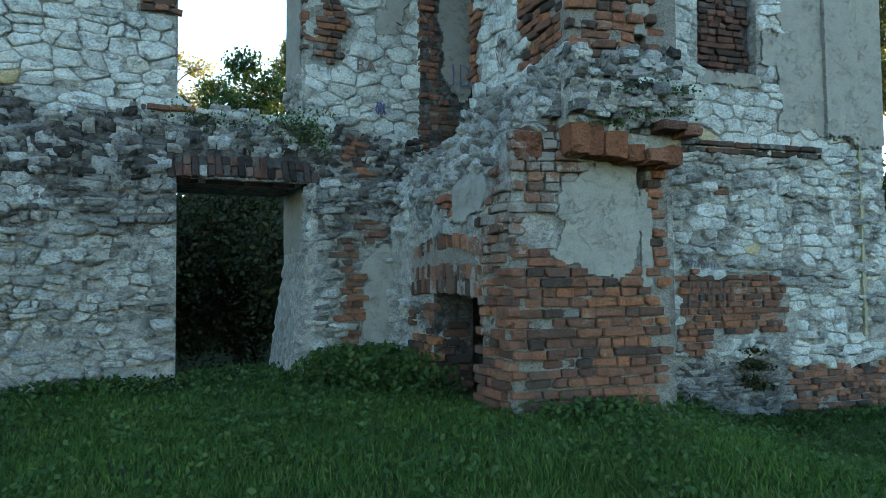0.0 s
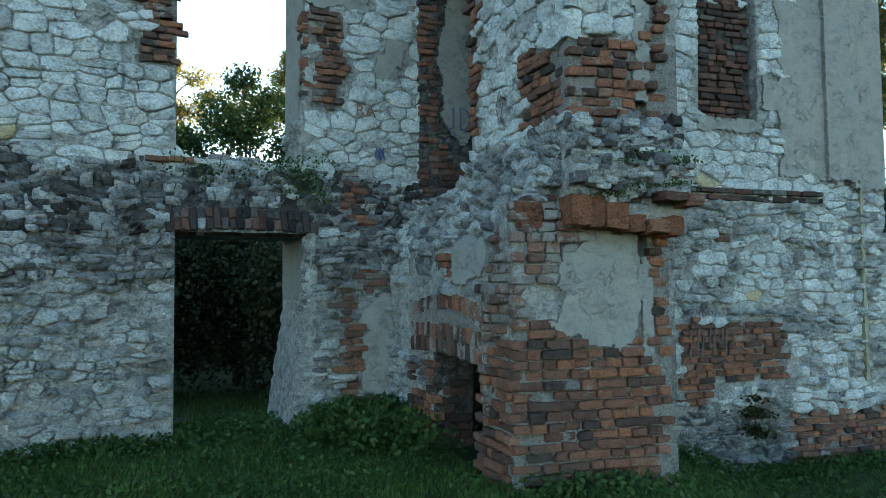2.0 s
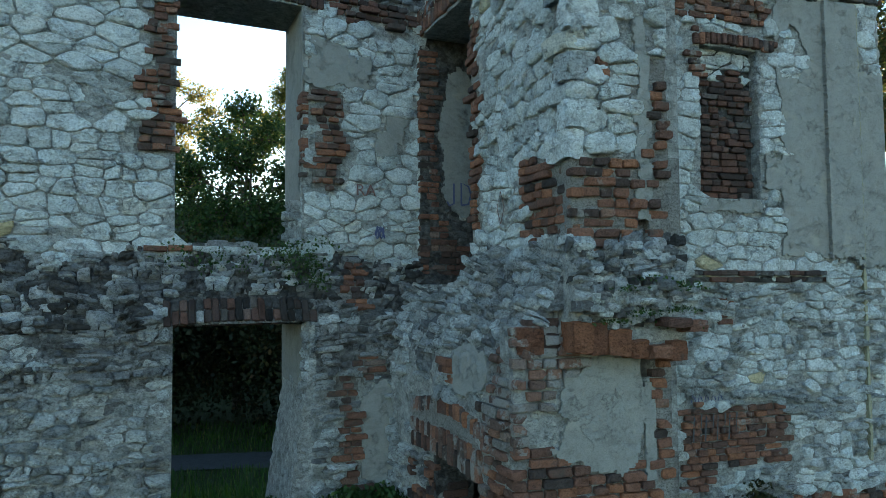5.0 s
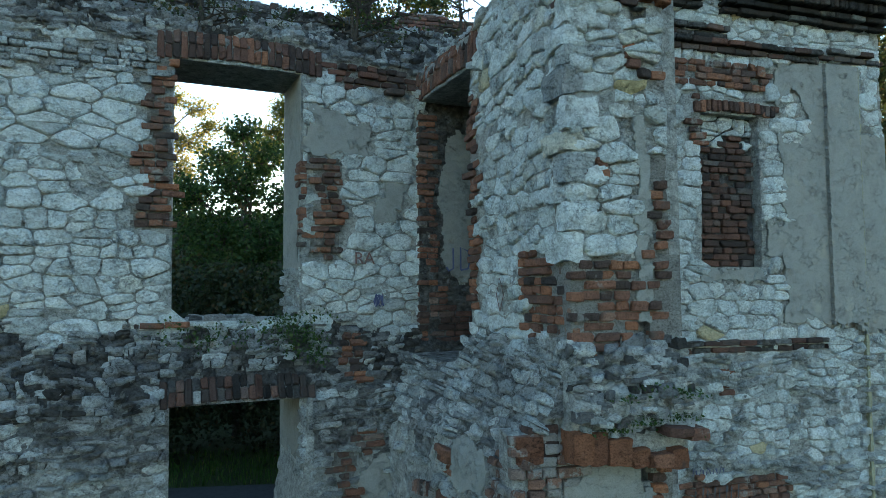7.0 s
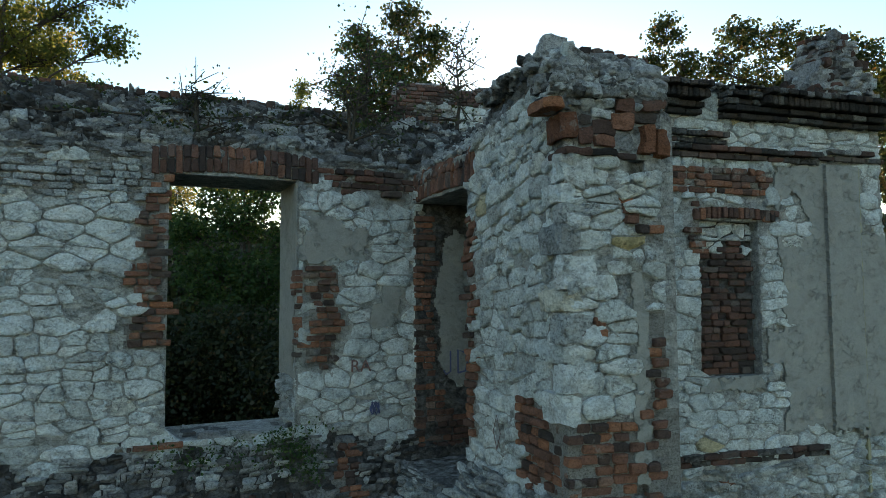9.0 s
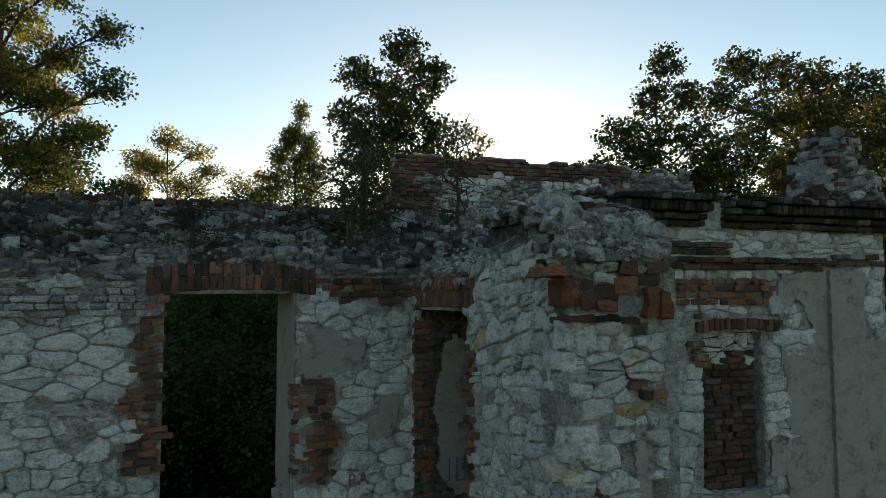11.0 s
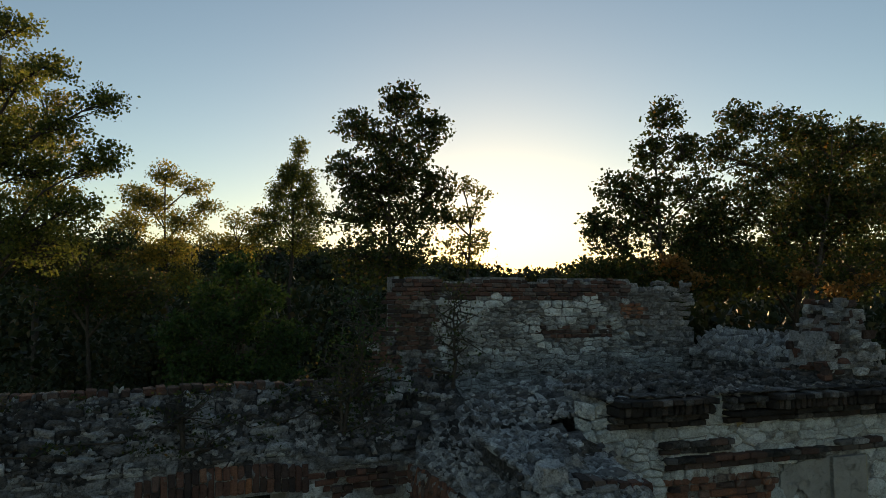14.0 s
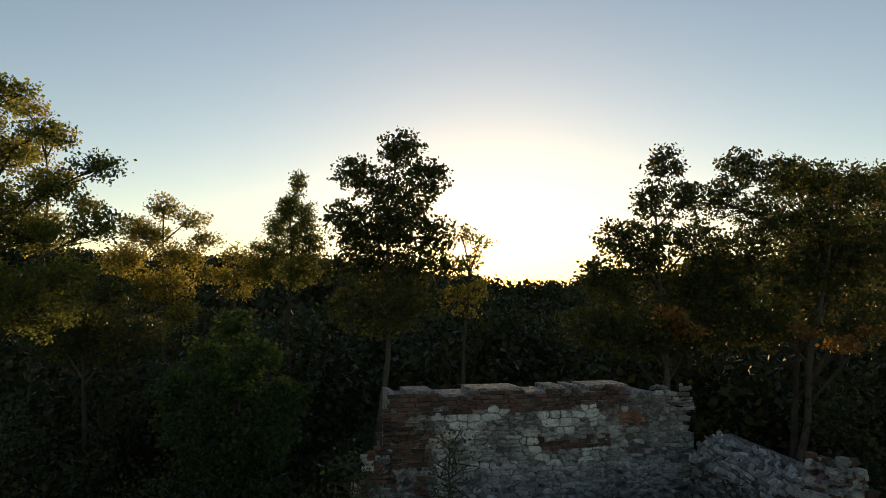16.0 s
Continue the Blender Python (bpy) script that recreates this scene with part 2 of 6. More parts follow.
BARK = masonry("bark", [(0.0, (0.06, 0.05, 0.04)), (1.0, (0.10, 0.085, 0.07))], (0.035, 0.03, 0.025), 0.52, fine=30, bump=0.02)
SOIL = masonry("turf and soil", [(0.0, (0.045, 0.06, 0.02)), (1.0, (0.05, 0.065, 0.022))], (0.03, 0.045, 0.014), 0.5, fine=25, bump=0.03)
ASPHALT = masonry("asphalt", [(0.0, (0.06, 0.06, 0.06)), (1.0, (0.07, 0.07, 0.068))], (0.045, 0.045, 0.045), 0.55, fine=80, bump=0.004)


def paint(name, col):
    m, nt, bsdf = _nodes(name)
    geo = nt.nodes.new("ShaderNodeNewGeometry").outputs["Position"]
    c = _mix(nt, _noise(nt, 30, 4, 0.6, geo).outputs[0], col, tuple(min(1, v * 1.6 + 0.05) for v in col))
    nt.links.new(c, bsdf.inputs["Base Color"])
    bsdf.inputs["Roughness"].default_value = 0.7
    return m

# ---- geometry helpers ----
RNG = random.Random(11)


def mesh_object(name, verts, faces, material, parent=None, label="", smooth=False):
    me = bpy.data.meshes.new(name)
    me.from_pydata(verts, [], faces)
    me.materials.append(material)
    if smooth:
        me.polygons.foreach_set("use_smooth", [True] * len(me.polygons))
    ob = new(name, me)
    if parent:
        ob.parent = parent
    if label:
        ob["label"] = label
    return ob


def wob(u, z, scale, amp, seed=0.0):
    return amp * noise.noise(Vector((u * scale, z * scale, seed)))


def fbm(u, z, seed=0.0, scale=1.0):
    return noise.fractal(Vector((u * scale, z * scale, seed)), 1.0, 2.0, 4)


def crust(u, v, seed):
    """Unevenness of rough masonry: bedded in flat layers, with chips and hollows."""
    p = Vector((u * 6.0, v * 9.0, seed))
    q = Vector((u * 19.0, v * 27.0, seed + 3))
    return 0.55 * noise.noise(p) + 0.35 * noise.noise(q) + 0.5 * noise.noise(Vector((u * 1.6, v * 2.2, seed + 7))) - 0.35 * max(0.0, noise.noise(p * 0.7) - 0.25) * 3


class Face:
    """A wall face: u runs from the foot point along way, v up the profile [(offset towards the viewer, height), ...]."""

    def __init__(self, foot, way, front, profile, rise=None):
        self.rise = rise
        self.foot, self.way, self.front = Vector((*foot, 0)), Vector((*way, 0)), Vector((*front, 0))
        self.prof = profile
        self.flip = (self.way.cross(Vector((0, 0, 1)))).dot(self.front) < 0
        self.vs = [0.0]
        for (a, b), (c, d) in zip(profile, profile[1:]):
            self.vs.append(self.vs[-1] + math.hypot(c - a, d - b))
        self.v1 = self.vs[-1]

    def oz(self, v):
        v = min(max(v, 0), self.v1)
        for i in range(len(self.vs) - 1):
            if v <= self.vs[i + 1] + 1e-9:
                k = (v - self.vs[i]) / max(self.vs[i + 1] - self.vs[i], 1e-9)
                (a, b), (c, d) = self.prof[i], self.prof[i + 1]
                return a + k * (c - a), b + k * (d - b)
        return self.prof[-1]

    def slope(self, v):
        a, b = self.oz(v - 0.03), self.oz(v + 0.03)
        dx, dz = b[0] - a[0], b[1] - a[1]
        n = math.hypot(dx, dz) or 1
        return dx / n, dz / n

    def v_of(self, z):
        for i in range(len(self.vs) - 1):
            if self.prof[i][1] <= z <= self.prof[i + 1][1] + 1e-9:
                k = (z - self.prof[i][1]) / max(self.prof[i + 1][1] - self.prof[i][1], 1e-9)
                return self.vs[i] + k * (self.vs[i + 1] - self.vs[i])
        return self.v1

    def at(self, u, v, lift=0.0):
        o, z = self.oz(v)
        sx, sz = self.slope(v)
        if self.rise:
            z += self.rise(u, z)
        return self.foot + self.way * u + self.front * (o + lift * sz) + Vector((0, 0, z - lift * sx))


def core(face, name, us, vs, solid, thick, material, rough=0.03, seed=0.0, parent=None, lift=None, label="", others=(), pick=None):
    """The body of a wall: a grid over the face where solid(u, z) holds, with thickness, jambs and top."""
    nu, nv = len(us), len(vs)
    cell = {}
    for i in range(nu - 1):
        for j in range(nv - 1):
            uc, vc = (us[i] + us[i + 1]) / 2, (vs[j] + vs[j + 1]) / 2
            cell[i, j] = solid(uc, face.oz(vc)[1])
    verts, index, faces, slots = [], {}, [], []

    def vert(i, j, back):
        key = (i, j, back)
        if key not in index:
            u, v = us[i], vs[j]
            if lift is not None and 0 < i < nu - 1 and 0 < j < nv - 1:
                u, v = u + 0.016 * noise.noise(Vector((u * 31, v * 31, 1))), v + 0.016 * noise.noise(Vector((u * 31, v * 31, 5)))
            if back:
                o, z = face.oz(v)
                if lift is None:
                    p = face.foot + face.way * u + face.front * min(-thick, o - 0.05) + Vector((0, 0, z))
                else:
                    p = face.at(u, v, lift - thick)
            else:
                k = rough(u, v) if callable(rough) else rough
                p = face.at(u, v, (lift or 0.0) + k * crust(u, v, seed) - (0.010 if lift is None else 0))
            index[key] = len(verts)
            verts.append(p)
        return index[key]

    for (i, j), on in cell.items():
        if not on:
            continue
        f = [vert(i, j, 0), vert(i + 1, j, 0), vert(i + 1, j + 1, 0), vert(i, j + 1, 0)]
        b = [vert(i, j, 1), vert(i + 1, j, 1), vert(i + 1, j + 1, 1), vert(i, j + 1, 1)]
        faces.append(f)
        faces.append(b[::-1])
        for k, (di, dj) in enumerate(((0, -1), (1, 0), (0, 1), (-1, 0))):
            if not cell.get((i + di, j + dj)):
                k2 = (k + 1) % 4
                faces.append([f[k2], f[k], b[k], b[k2]])
        if pick:
            slots += [pick((us[i] + us[i + 1]) / 2, face.oz((vs[j] + vs[j + 1]) / 2)[1])] * (len(faces) - len(slots))
    ob = mesh_object(name, verts, turned(face, faces), material, parent, label)
    if pick:
        for other in others:
            ob.data.materials.append(other)
        ob.data.polygons.foreach_set("material_index", slots)
    return ob


def turned(face, faces):
    """Faces wound so that they look out of the wall."""
    return [tuple(reversed(f)) for f in faces] if face.flip else faces


def steps(a, b, step, extra=()):
    n = max(1, round((b - a) / step))
    s = [a + (b - a) * i / n for i in range(n + 1)]
    for e in extra:
        if a < e < b:
            s = [x for x in s if abs(x - e) > step * 0.35 or x in (a, b)] + [e]
    return sorted(set(s))


def coursed(u0, u1, v0, v1, w, tall, rng):
    """Outlines of bedded rubble: wavy beds, stones of very uneven length, some split into thin slabs or chips."""
    out, v, k = [], v0, 0
    lift = lambda u, k, h: 0.30 * h * noise.noise(Vector((u / w * 0.8, k * 3.7, w * 10))) if k else 0.0
    while v < v1:
        h = w * tall * rng.choice((0.5, 0.75, 0.9, 1.0, 1.1, 1.3, 1.55))
        u = u0 - rng.random() * w
        lean0 = 0.0
        while u < u1:
            l = w * rng.choice((0.3, 0.42, 0.55, 0.7, 0.85, 1.0, 1.15, 1.4, 1.7)) * (0.7 + 0.3 * h / (w * tall))
            lean = rng.gauss(0, 0.14) * h
            a, b = u, u + l
            low = [(a + lean0 * -1, v + lift(a, k, h)), (b - lean, v + lift(b, k, h))]
            high = [(b + lean, v + h + lift(b, k + 1, h)), (a + lean0, v + h + lift(a, k + 1, h))]
            cut = rng.random()
            if cut < 0.13:                                   # two slabs
                f = rng.uniform(0.3, 0.7)
                m0 = (low[0][0] + (high[1][0] - low[0][0]) * f, low[0][1] + (high[1][1] - low[0][1]) * (f + rng.uniform(-0.1, 0.1)))
                m1 = (low[1][0] + (high[0][0] - low[1][0]) * f, low[1][1] + (high[0][1] - low[1][1]) * (f + rng.uniform(-0.1, 0.1)))
                out += [low + [m1, m0], [m0, m1] + high]
            elif cut < 0.30:                                 # a broken corner
                q = rng.uniform(0.2, 0.5)
                i = rng.randrange(4)
                p = low + high
                c, n1, n0 = p[i], p[(i + 1) % 4], p[(i - 1) % 4]
                a1 = (c[0] + (n1[0] - c[0]) * q, c[1] + (n1[1] - c[1]) * q)
                a0 = (c[0] + (n0[0] - c[0]) * q, c[1] + (n0[1] - c[1]) * q)
                out.append(p[:i] + [a0, a1] + p[i + 1:])
                out.append([c, a1, a0])
            else:
                out.append(low + high)
            u, lean0 = b, lean
        v += h
        k += 1
    return out


def fitted(u0, u1, v0, v1, w, tall, rng):
    """Outlines of fitted polygonal rubble: large and small stones shaped to one another, roughly bedded."""
    sites, grid, cell = [], {}, 2.0 * w
    y = v0 / tall - w
    while y < v1 / tall + w:
        h = w * rng.choice((0.5, 0.7, 0.9, 1.0, 1.15, 1.35))
        x = u0 - w * rng.random()
        while x < u1:
            l = w * rng.choice((0.4, 0.55, 0.75, 0.9, 1.1, 1.35, 1.6))
            split = rng.random() < 0.14
            for f in ((0.27, 0.75) if split else (0.5,)):
                q = (x + l / 2 + rng.gauss(0, 0.03) * w, y + h * f + rng.gauss(0, 0.09 if not split else 0.03) * h, (0.2 if split else 0.32) * min(l, h))
                sites.append(q)
                grid.setdefault((int(q[0] // cell), int(q[1] // cell)), []).append(q)
            x += l
        y += h
    out = []
    for x, y, r in sites:
        i, j = int(x // cell), int(y // cell)
        m = 1.6 * w
        poly = [(x - m, y - m), (x + m, y - m), (x + m, y + m), (x - m, y + m)]
        for a in (-2, -1, 0, 1, 2):
            for b in (-2, -1, 0, 1, 2):
                for X, Y, R in grid.get((i + a, j + b), ()):
                    if (X, Y) == (x, y):
                        continue
                    nx, ny = X - x, Y - y
                    d = (X * X + Y * Y - R * R - x * x - y * y + r * r) / 2
                    res, n = [], len(poly)
                    for t in range(n):
                        p, q = poly[t], poly[(t + 1) % n]
                        sp, sq = p[0] * nx + p[1] * ny - d, q[0] * nx + q[1] * ny - d
                        if sp <= 0:
                            res.append(p)
                        if sp * sq < 0:
                            f = sp / (sp - sq)
                            res.append((p[0] + f * (q[0] - p[0]), p[1] + f * (q[1] - p[1])))
                    poly = res
                    if len(poly) < 3:
                        break
                if len(poly) < 3:
                    break
            if len(poly) < 3:
                break
        if len(poly) >= 3:
            out.append([(p[0], p[1] * tall) for p in poly])
    return out


def warp(x, y):
    """A shared unevenness, so that neighbouring stones keep matching wavy edges."""
    return (x + wob(x, y, 2.2, 0.06, 71.0) + wob(x, y, 8.0, 0.03, 72.0), y + wob(x, y, 1.6, 0.06, 73.0) + wob(x, y, 8.0, 0.026, 74.0))


def rounded(poly, q):
    """Corners cut once."""
    out = []
    for i, a in enumerate(poly):
        b = poly[(i + 1) % len(poly)]
        out += [(a[0] + (b[0] - a[0]) * q, a[1] + (b[1] - a[1]) * q), (b[0] + (a[0] - b[0]) * q, b[1] + (a[1] - b[1]) * q)]
    return out


def stone(face, poly, gap, proud, rng, seed, fine=True):
    """One rough stone over a polygon of the face: worn outline, broken edge and a hewn, tilted front."""
    poly = rounded(poly, rng.uniform(0.07, 0.20))
    if fine:
        poly = rounded(poly, 0.25)
    cx, cy = sum(p[0] for p in poly) / len(poly), sum(p[1] for p in poly) / len(poly)
    pts = []
    for x, y in poly:
        d = math.hypot(x - cx, y - cy) or 1
        g = min(gap * rng.uniform(0.3, 2.2) + max(0.0, wob(x, y, 14.0, 0.016, seed)) + abs(rng.gauss(0, 0.004)), d * 0.35)
        pts.append((x - (x - cx) / d * g, y - (y - cy) / d * g))
    size = max(math.hypot(x - cx, y - cy) for x, y in pts)
    if size < 0.015 or len(pts) < 3:
        return None
    lift0 = proud * rng.choice((0.1, 0.25, 0.45, 0.65, 0.9, 1.0, 1.3))
    tx, ty = rng.gauss(0, 0.35) * proud / size, rng.gauss(0.15, 0.45) * proud / size
    chip = min(0.024, size * 0.14)
    verts, faces, m = [], [], len(pts)
    levels = (-0.07, 0.72, 1.0) if not fine else (-0.07, 0.6, 0.95, 1.0)
    for r, h in enumerate(levels):
        inset = (0.0, 0.0, chip / size, 0.5)[r] if fine else (0.0, 0.0, 0.3)[r]
        for x, y in pts:
            q = inset * (1 + 1.3 * wob(x, y, 25.0, 1.0, seed)) if r == 2 else inset
            px, py = x + (cx - x) * q, y + (cy - y) * q
            lift = h if r == 0 else lift0 * h + tx * (px - cx) + ty * (py - cy) + wob(px, py, 15.0, proud * 0.55, seed + 5) + wob(px, py, 42.0, proud * 0.3, seed + 8)
            verts.append(face.at(px, py, lift if r == 0 else max(lift, -0.03)))
    verts.append(face.at(cx, cy, lift0 * 1.02 + rng.uniform(-0.1, 0.2) * proud))
    top = len(levels) - 1
    for r in range(top):
        for i in range(m):
            j = (i + 1) % m
            faces.append((r * m + i, r * m + j, (r + 1) * m + j, (r + 1) * m + i))
    for i in range(m):
        faces.append((top * m + i, top * m + (i + 1) % m, (top + 1) * m))
    return verts, turned(face, faces)


def brick_shape(face, u0, u1, v0, v1, proud, rng, back=-0.05):
    """One worn brick in the face: rounded corners, chipped arrises, a little out of true."""
    low = min(v1 - v0, u1 - u0)
    e = min(0.008, low * 0.12) * rng.uniform(0.6, 1.5)
    j = lambda a: rng.gauss(0, 0.6) * a
    tilt, turn = j(0.010), j(0.007)
    c = [min(low * 0.42, abs(rng.gauss(0.003, 0.007)) + 0.003) for k in range(4)]
    if rng.random() < 0.15:
        c[rng.randrange(4)] = low * rng.uniform(0.3, 0.6)          # a corner knocked off
    edge = [(u0 + c[0], v0), (u1 - c[1], v0), (u1, v0 + c[1]), (u1, v1 - c[2]), (u1 - c[2], v1), (u0 + c[3], v1), (u0, v1 - c[3]), (u0, v0 + c[0])]
    mu, mv = (u0 + u1) / 2, (v0 + v1) / 2
    edge = [(a + j(0.004), b + j(0.004) + turn * (a - mu) / max(u1 - u0, 0.05)) for a, b in edge]
    ring = []
    for inset, h in ((0, back), (0, proud - e), (e, proud)):
        for a, b in edge:
            ring.append(face.at(mu + (a - mu) * (1 - inset / max((u1 - u0) * 0.5, 0.02)), mv + (b - mv) * (1 - inset / max((v1 - v0) * 0.5, 0.02)),
                                h + (0 if h == back else tilt * (a - mu) / max(u1 - u0, 0.05) * 2 + j(0.003))))
    faces = []
    for r in (0, 8):
        for i in range(8):
            k = (i + 1) % 8
            faces.append((r + i, r + k, r + 8 + k, r + 8 + i))
    faces.append(tuple(range(16, 24)))
    return ring, turned(face, faces)


class Pieces:
    """Gathers the pieces of one thing: the first are objects of their own, the rest one joined mesh."""

    def __init__(self, parent, name, material, single=300, label_rest="", smooth=False):
        self.smooth = smooth
        self.parent, self.name, self.mat, self.left, self.label = parent, name, material, single, label_rest
        self.v, self.f = [], []

    def add(self, vf, material=None):
        if not vf:
            return
        verts, faces = vf
        if self.left > 0:
            self.left -= 1
            o = sum(verts, Vector()) / len(verts)
            ob = mesh_object(self.name, [p - o for p in verts], faces, material or self.mat, self.parent, "", self.smooth)
            ob.location = o
        else:
            k = len(self.v)
            self.v += verts
            self.f += [tuple(i + k for i in f) for f in faces]

    def done(self):
        if self.v:
            tagged(mesh_object(self.name + "_rest", self.v, self.f, self.mat, self.parent, self.label, self.smooth), kind="stuff")


class Zones:
    """Which kind of masonry stands where: rectangles (kind, u0, u1, z0, z1), or ovals (o + kind, u, half width, z, half height),
    with uneven edges (with = straight ones); later ones lie over earlier ones."""

    def __init__(self, base, rects, ragged=0.07, seed=0.0):
        self.base, self.rects, self.ragged, self.seed = base, rects, ragged, seed

    def __call__(self, u, z):
        a = u + wob(u, z, 4.0, self.ragged * 1.6, self.seed) + wob(u, z, 13.0, self.ragged * 0.6, self.seed)
        b = z + wob(u, z, 4.0, self.ragged * 1.6, self.seed + 9) + wob(u, z, 13.0, self.ragged * 0.6, self.seed + 9)
        for kind, u0, u1, z0, z1 in reversed(self.rects):
            if kind[0] == "o":
                if ((a - u0) / u1) ** 2 + ((b - z0) / z1) ** 2 <= 1:
                    return kind[1:]
            elif kind[0] == "=":
                if u0 <= u <= u1 and z0 <= z <= z1:
                    return kind[1:]
            elif u0 <= a <= u1 and z0 <= b <= z1:
                return kind
        return self.base(u, z) if callable(self.base) else self.base


def inside(rects, u, z):
    return any(a <= u <= b and c <= z <= d for a, b, c, d in rects)


STONE_KINDS = {  # kind: width of a stone, height to width, gap, proud, material, share of gaps filled with mortar
    "ashlar": (0.30, 0.60, 0.004, 0.026, LIMESTONE, 0.03),
    "field": (0.24, 0.60, 0.005, 0.032, LIMESTONE, 0.05),
    "pale": (0.20, 0.52, 0.004, 0.058, PALE_RUBBLE, 0.08),
    "grey": (0.17, 0.52, 0.006, 0.045, WEATHERED, 0.14),
    "small": (0.125, 0.52, 0.004, 0.045, WEATHERED, 0.15),
    "rubble": (0.13, 0.46, 0.003, 0.065, DARK_RUBBLE, 0.10),
    "scree": (0.15, 0.44, 0.002, 0.06, SCREE, 0.08),
}


def lay(face, parent, u0, u1, v0, v1, zones, openings=(), seed=1, singles=300, mortar=MORTAR):
    """Lays stones, bricks and plaster over a face by its zones."""
    rng = random.Random(seed)
    n = 0
    for kind, (w, tall, gap, proud, mat, bare) in STONE_KINDS.items():
        # only where the kind occurs
        hits = [(u, v) for u in steps(u0, u1, 0.1) for v in steps(v0, v1, 0.1) if zones(u, face.oz(v)[1]) == kind]
        if not hits:
            continue
        a0, a1 = max(u0, min(h[0] for h in hits) - w), min(u1, max(h[0] for h in hits) + w)
        b0, b1 = max(v0, min(h[1] for h in hits) - w), min(v1, max(h[1] for h in hits) + w)
        bag = Pieces(parent, "stone", mat, singles if w >= 0.2 else 0, "small stones set in the wall", True)
        for poly in (fitted if kind in ("ashlar", "field", "pale") else coursed)(a0 - w, a1 + w, b0 - w, b1 + w, w, tall, rng):
            cu, cv = sum(p[0] for p in poly) / len(poly), sum(p[1] for p in poly) / len(poly)
            if not (u0 < cu < u1 and v0 < cv < v1):
                continue
            z = face.oz(cv)[1]
            if zones(cu, z) != kind or inside(openings, cu, z) or rng.random() < bare:
                continue
            poly = [warp(px, py) for px, py in poly]
            poly = [(min(max(px, u0), u1), min(max(py, v0), v1)) for px, py in poly]
            for a, b, c, d in openings:      # no stone hangs into an opening
                q = []
                for px, py in poly:
                    pz = face.oz(py)[1]
                    if a < px < b and c < pz < d:
                        near = min((px - a, "a"), (b - px, "b"), (d - pz, "d"), (pz - c, "c"))[1]
                        px = a if near == "a" else b if near == "b" else px
                        py = face.v_of(d) if near == "d" else face.v_of(c) if near == "c" else py
                    q.append((px, py))
                poly = q
            bag.add(stone(face, poly, gap, proud, rng, seed + n * 0.37, w > 0.15))
            n += 1
        bag.done()
    for kind, mat in (("brick", BRICK), ("limed", LIMED_BRICK), ("darkbrick", DARK_BRICK), ("palebrick", PALE_RUBBLE)):
        bag = Pieces(parent, "brick", mat, singles, "worn bricks set in the wall")
        v = v0 + 0.02
        row = 0
        while v < v1:
            u = u0 - (0.13 if row % 2 else 0.0) - 0.02
            tall = rng.uniform(0.060, 0.070)
            while u < u1:
                w = (0.132 if rng.random() < 0.72 else 0.24) * rng.uniform(0.85, 1.12)
                cu, z = u + w / 2, face.oz(v + 0.033)[1]
                if u > u0 - 0.03 and u + w < u1 + 0.03 and zones(cu, z) == kind and not inside(openings, cu, z):
                    lost = rng.random()
                    bag.add(brick_shape(face, max(u, u0 - 0.02), u + w - rng.uniform(0.007, 0.018), v + rng.gauss(0, 0.003), v + tall + rng.gauss(0, 0.003),
                                        (0.032 if lost > 0.04 else -0.012) + rng.gauss(0, 0.012), rng))
                u += w
            v += tall + rng.uniform(0.010, 0.016)
            row += 1
        bag.done()
    us, vs = steps(u0, u1, 0.018), steps(v0, v1, 0.018)
    if any(zones(u, face.oz(v)[1]) == "plaster" for u in us[::5] for v in vs[::5]):
        core(face, "plaster", us, vs, lambda u, z: zones(u, z) == "plaster" and not inside(openings, u, z), 0.03, PLASTER, 0.006, seed, parent, 0.022,
             "remains of grey lime plaster")


def soldiers(face, parent, u0, u1, z0, height, rise, mat, rng, proud=0.03, back=-0.2, mixed=()):
    """A flat brick arch: bricks on end over an opening, with a slight rise in the middle."""
    bag = Pieces(parent, "brick", mat, 90)
    n = round((u1 - u0) / 0.076)
    for i in range(n):
        a, b = u0 + (u1 - u0) * i / n, u0 + (u1 - u0) * (i + 1) / n
        k = 1 - (((a + b) / 2 - (u0 + u1) / 2) / ((u1 - u0) / 2)) ** 2
        base = face.v_of(z0) + rise * k
        tone = mat if mat is SOOT else rng.choice(mixed or (mat, BRICK, DARK_BRICK, mat))
        top, cut = base + height * rng.uniform(0.95, 1.03), base + height * (0.48 if i % 2 else 0.52 if height > 0.2 else 2.0)
        if i % 3 == 1 or height <= 0.2:
            bag.add(brick_shape(face, a + 0.003, b - 0.004, base + rng.uniform(-0.008, 0.004), top, proud + rng.uniform(-0.008, 0.008), rng, back), tone)
        else:
            bag.add(brick_shape(face, a + 0.003, b - 0.004, base + rng.uniform(-0.008, 0.004), cut - 0.005, proud + rng.uniform(-0.008, 0.008), rng, back), tone)
            bag.add(brick_shape(face, a + 0.003, b - 0.004, cut + 0.005, top, proud + rng.uniform(-0.01, 0.006), rng, back), mat if mat is SOOT else rng.choice(mixed or (mat, BRICK, DARK_BRICK)))
    bag.done()


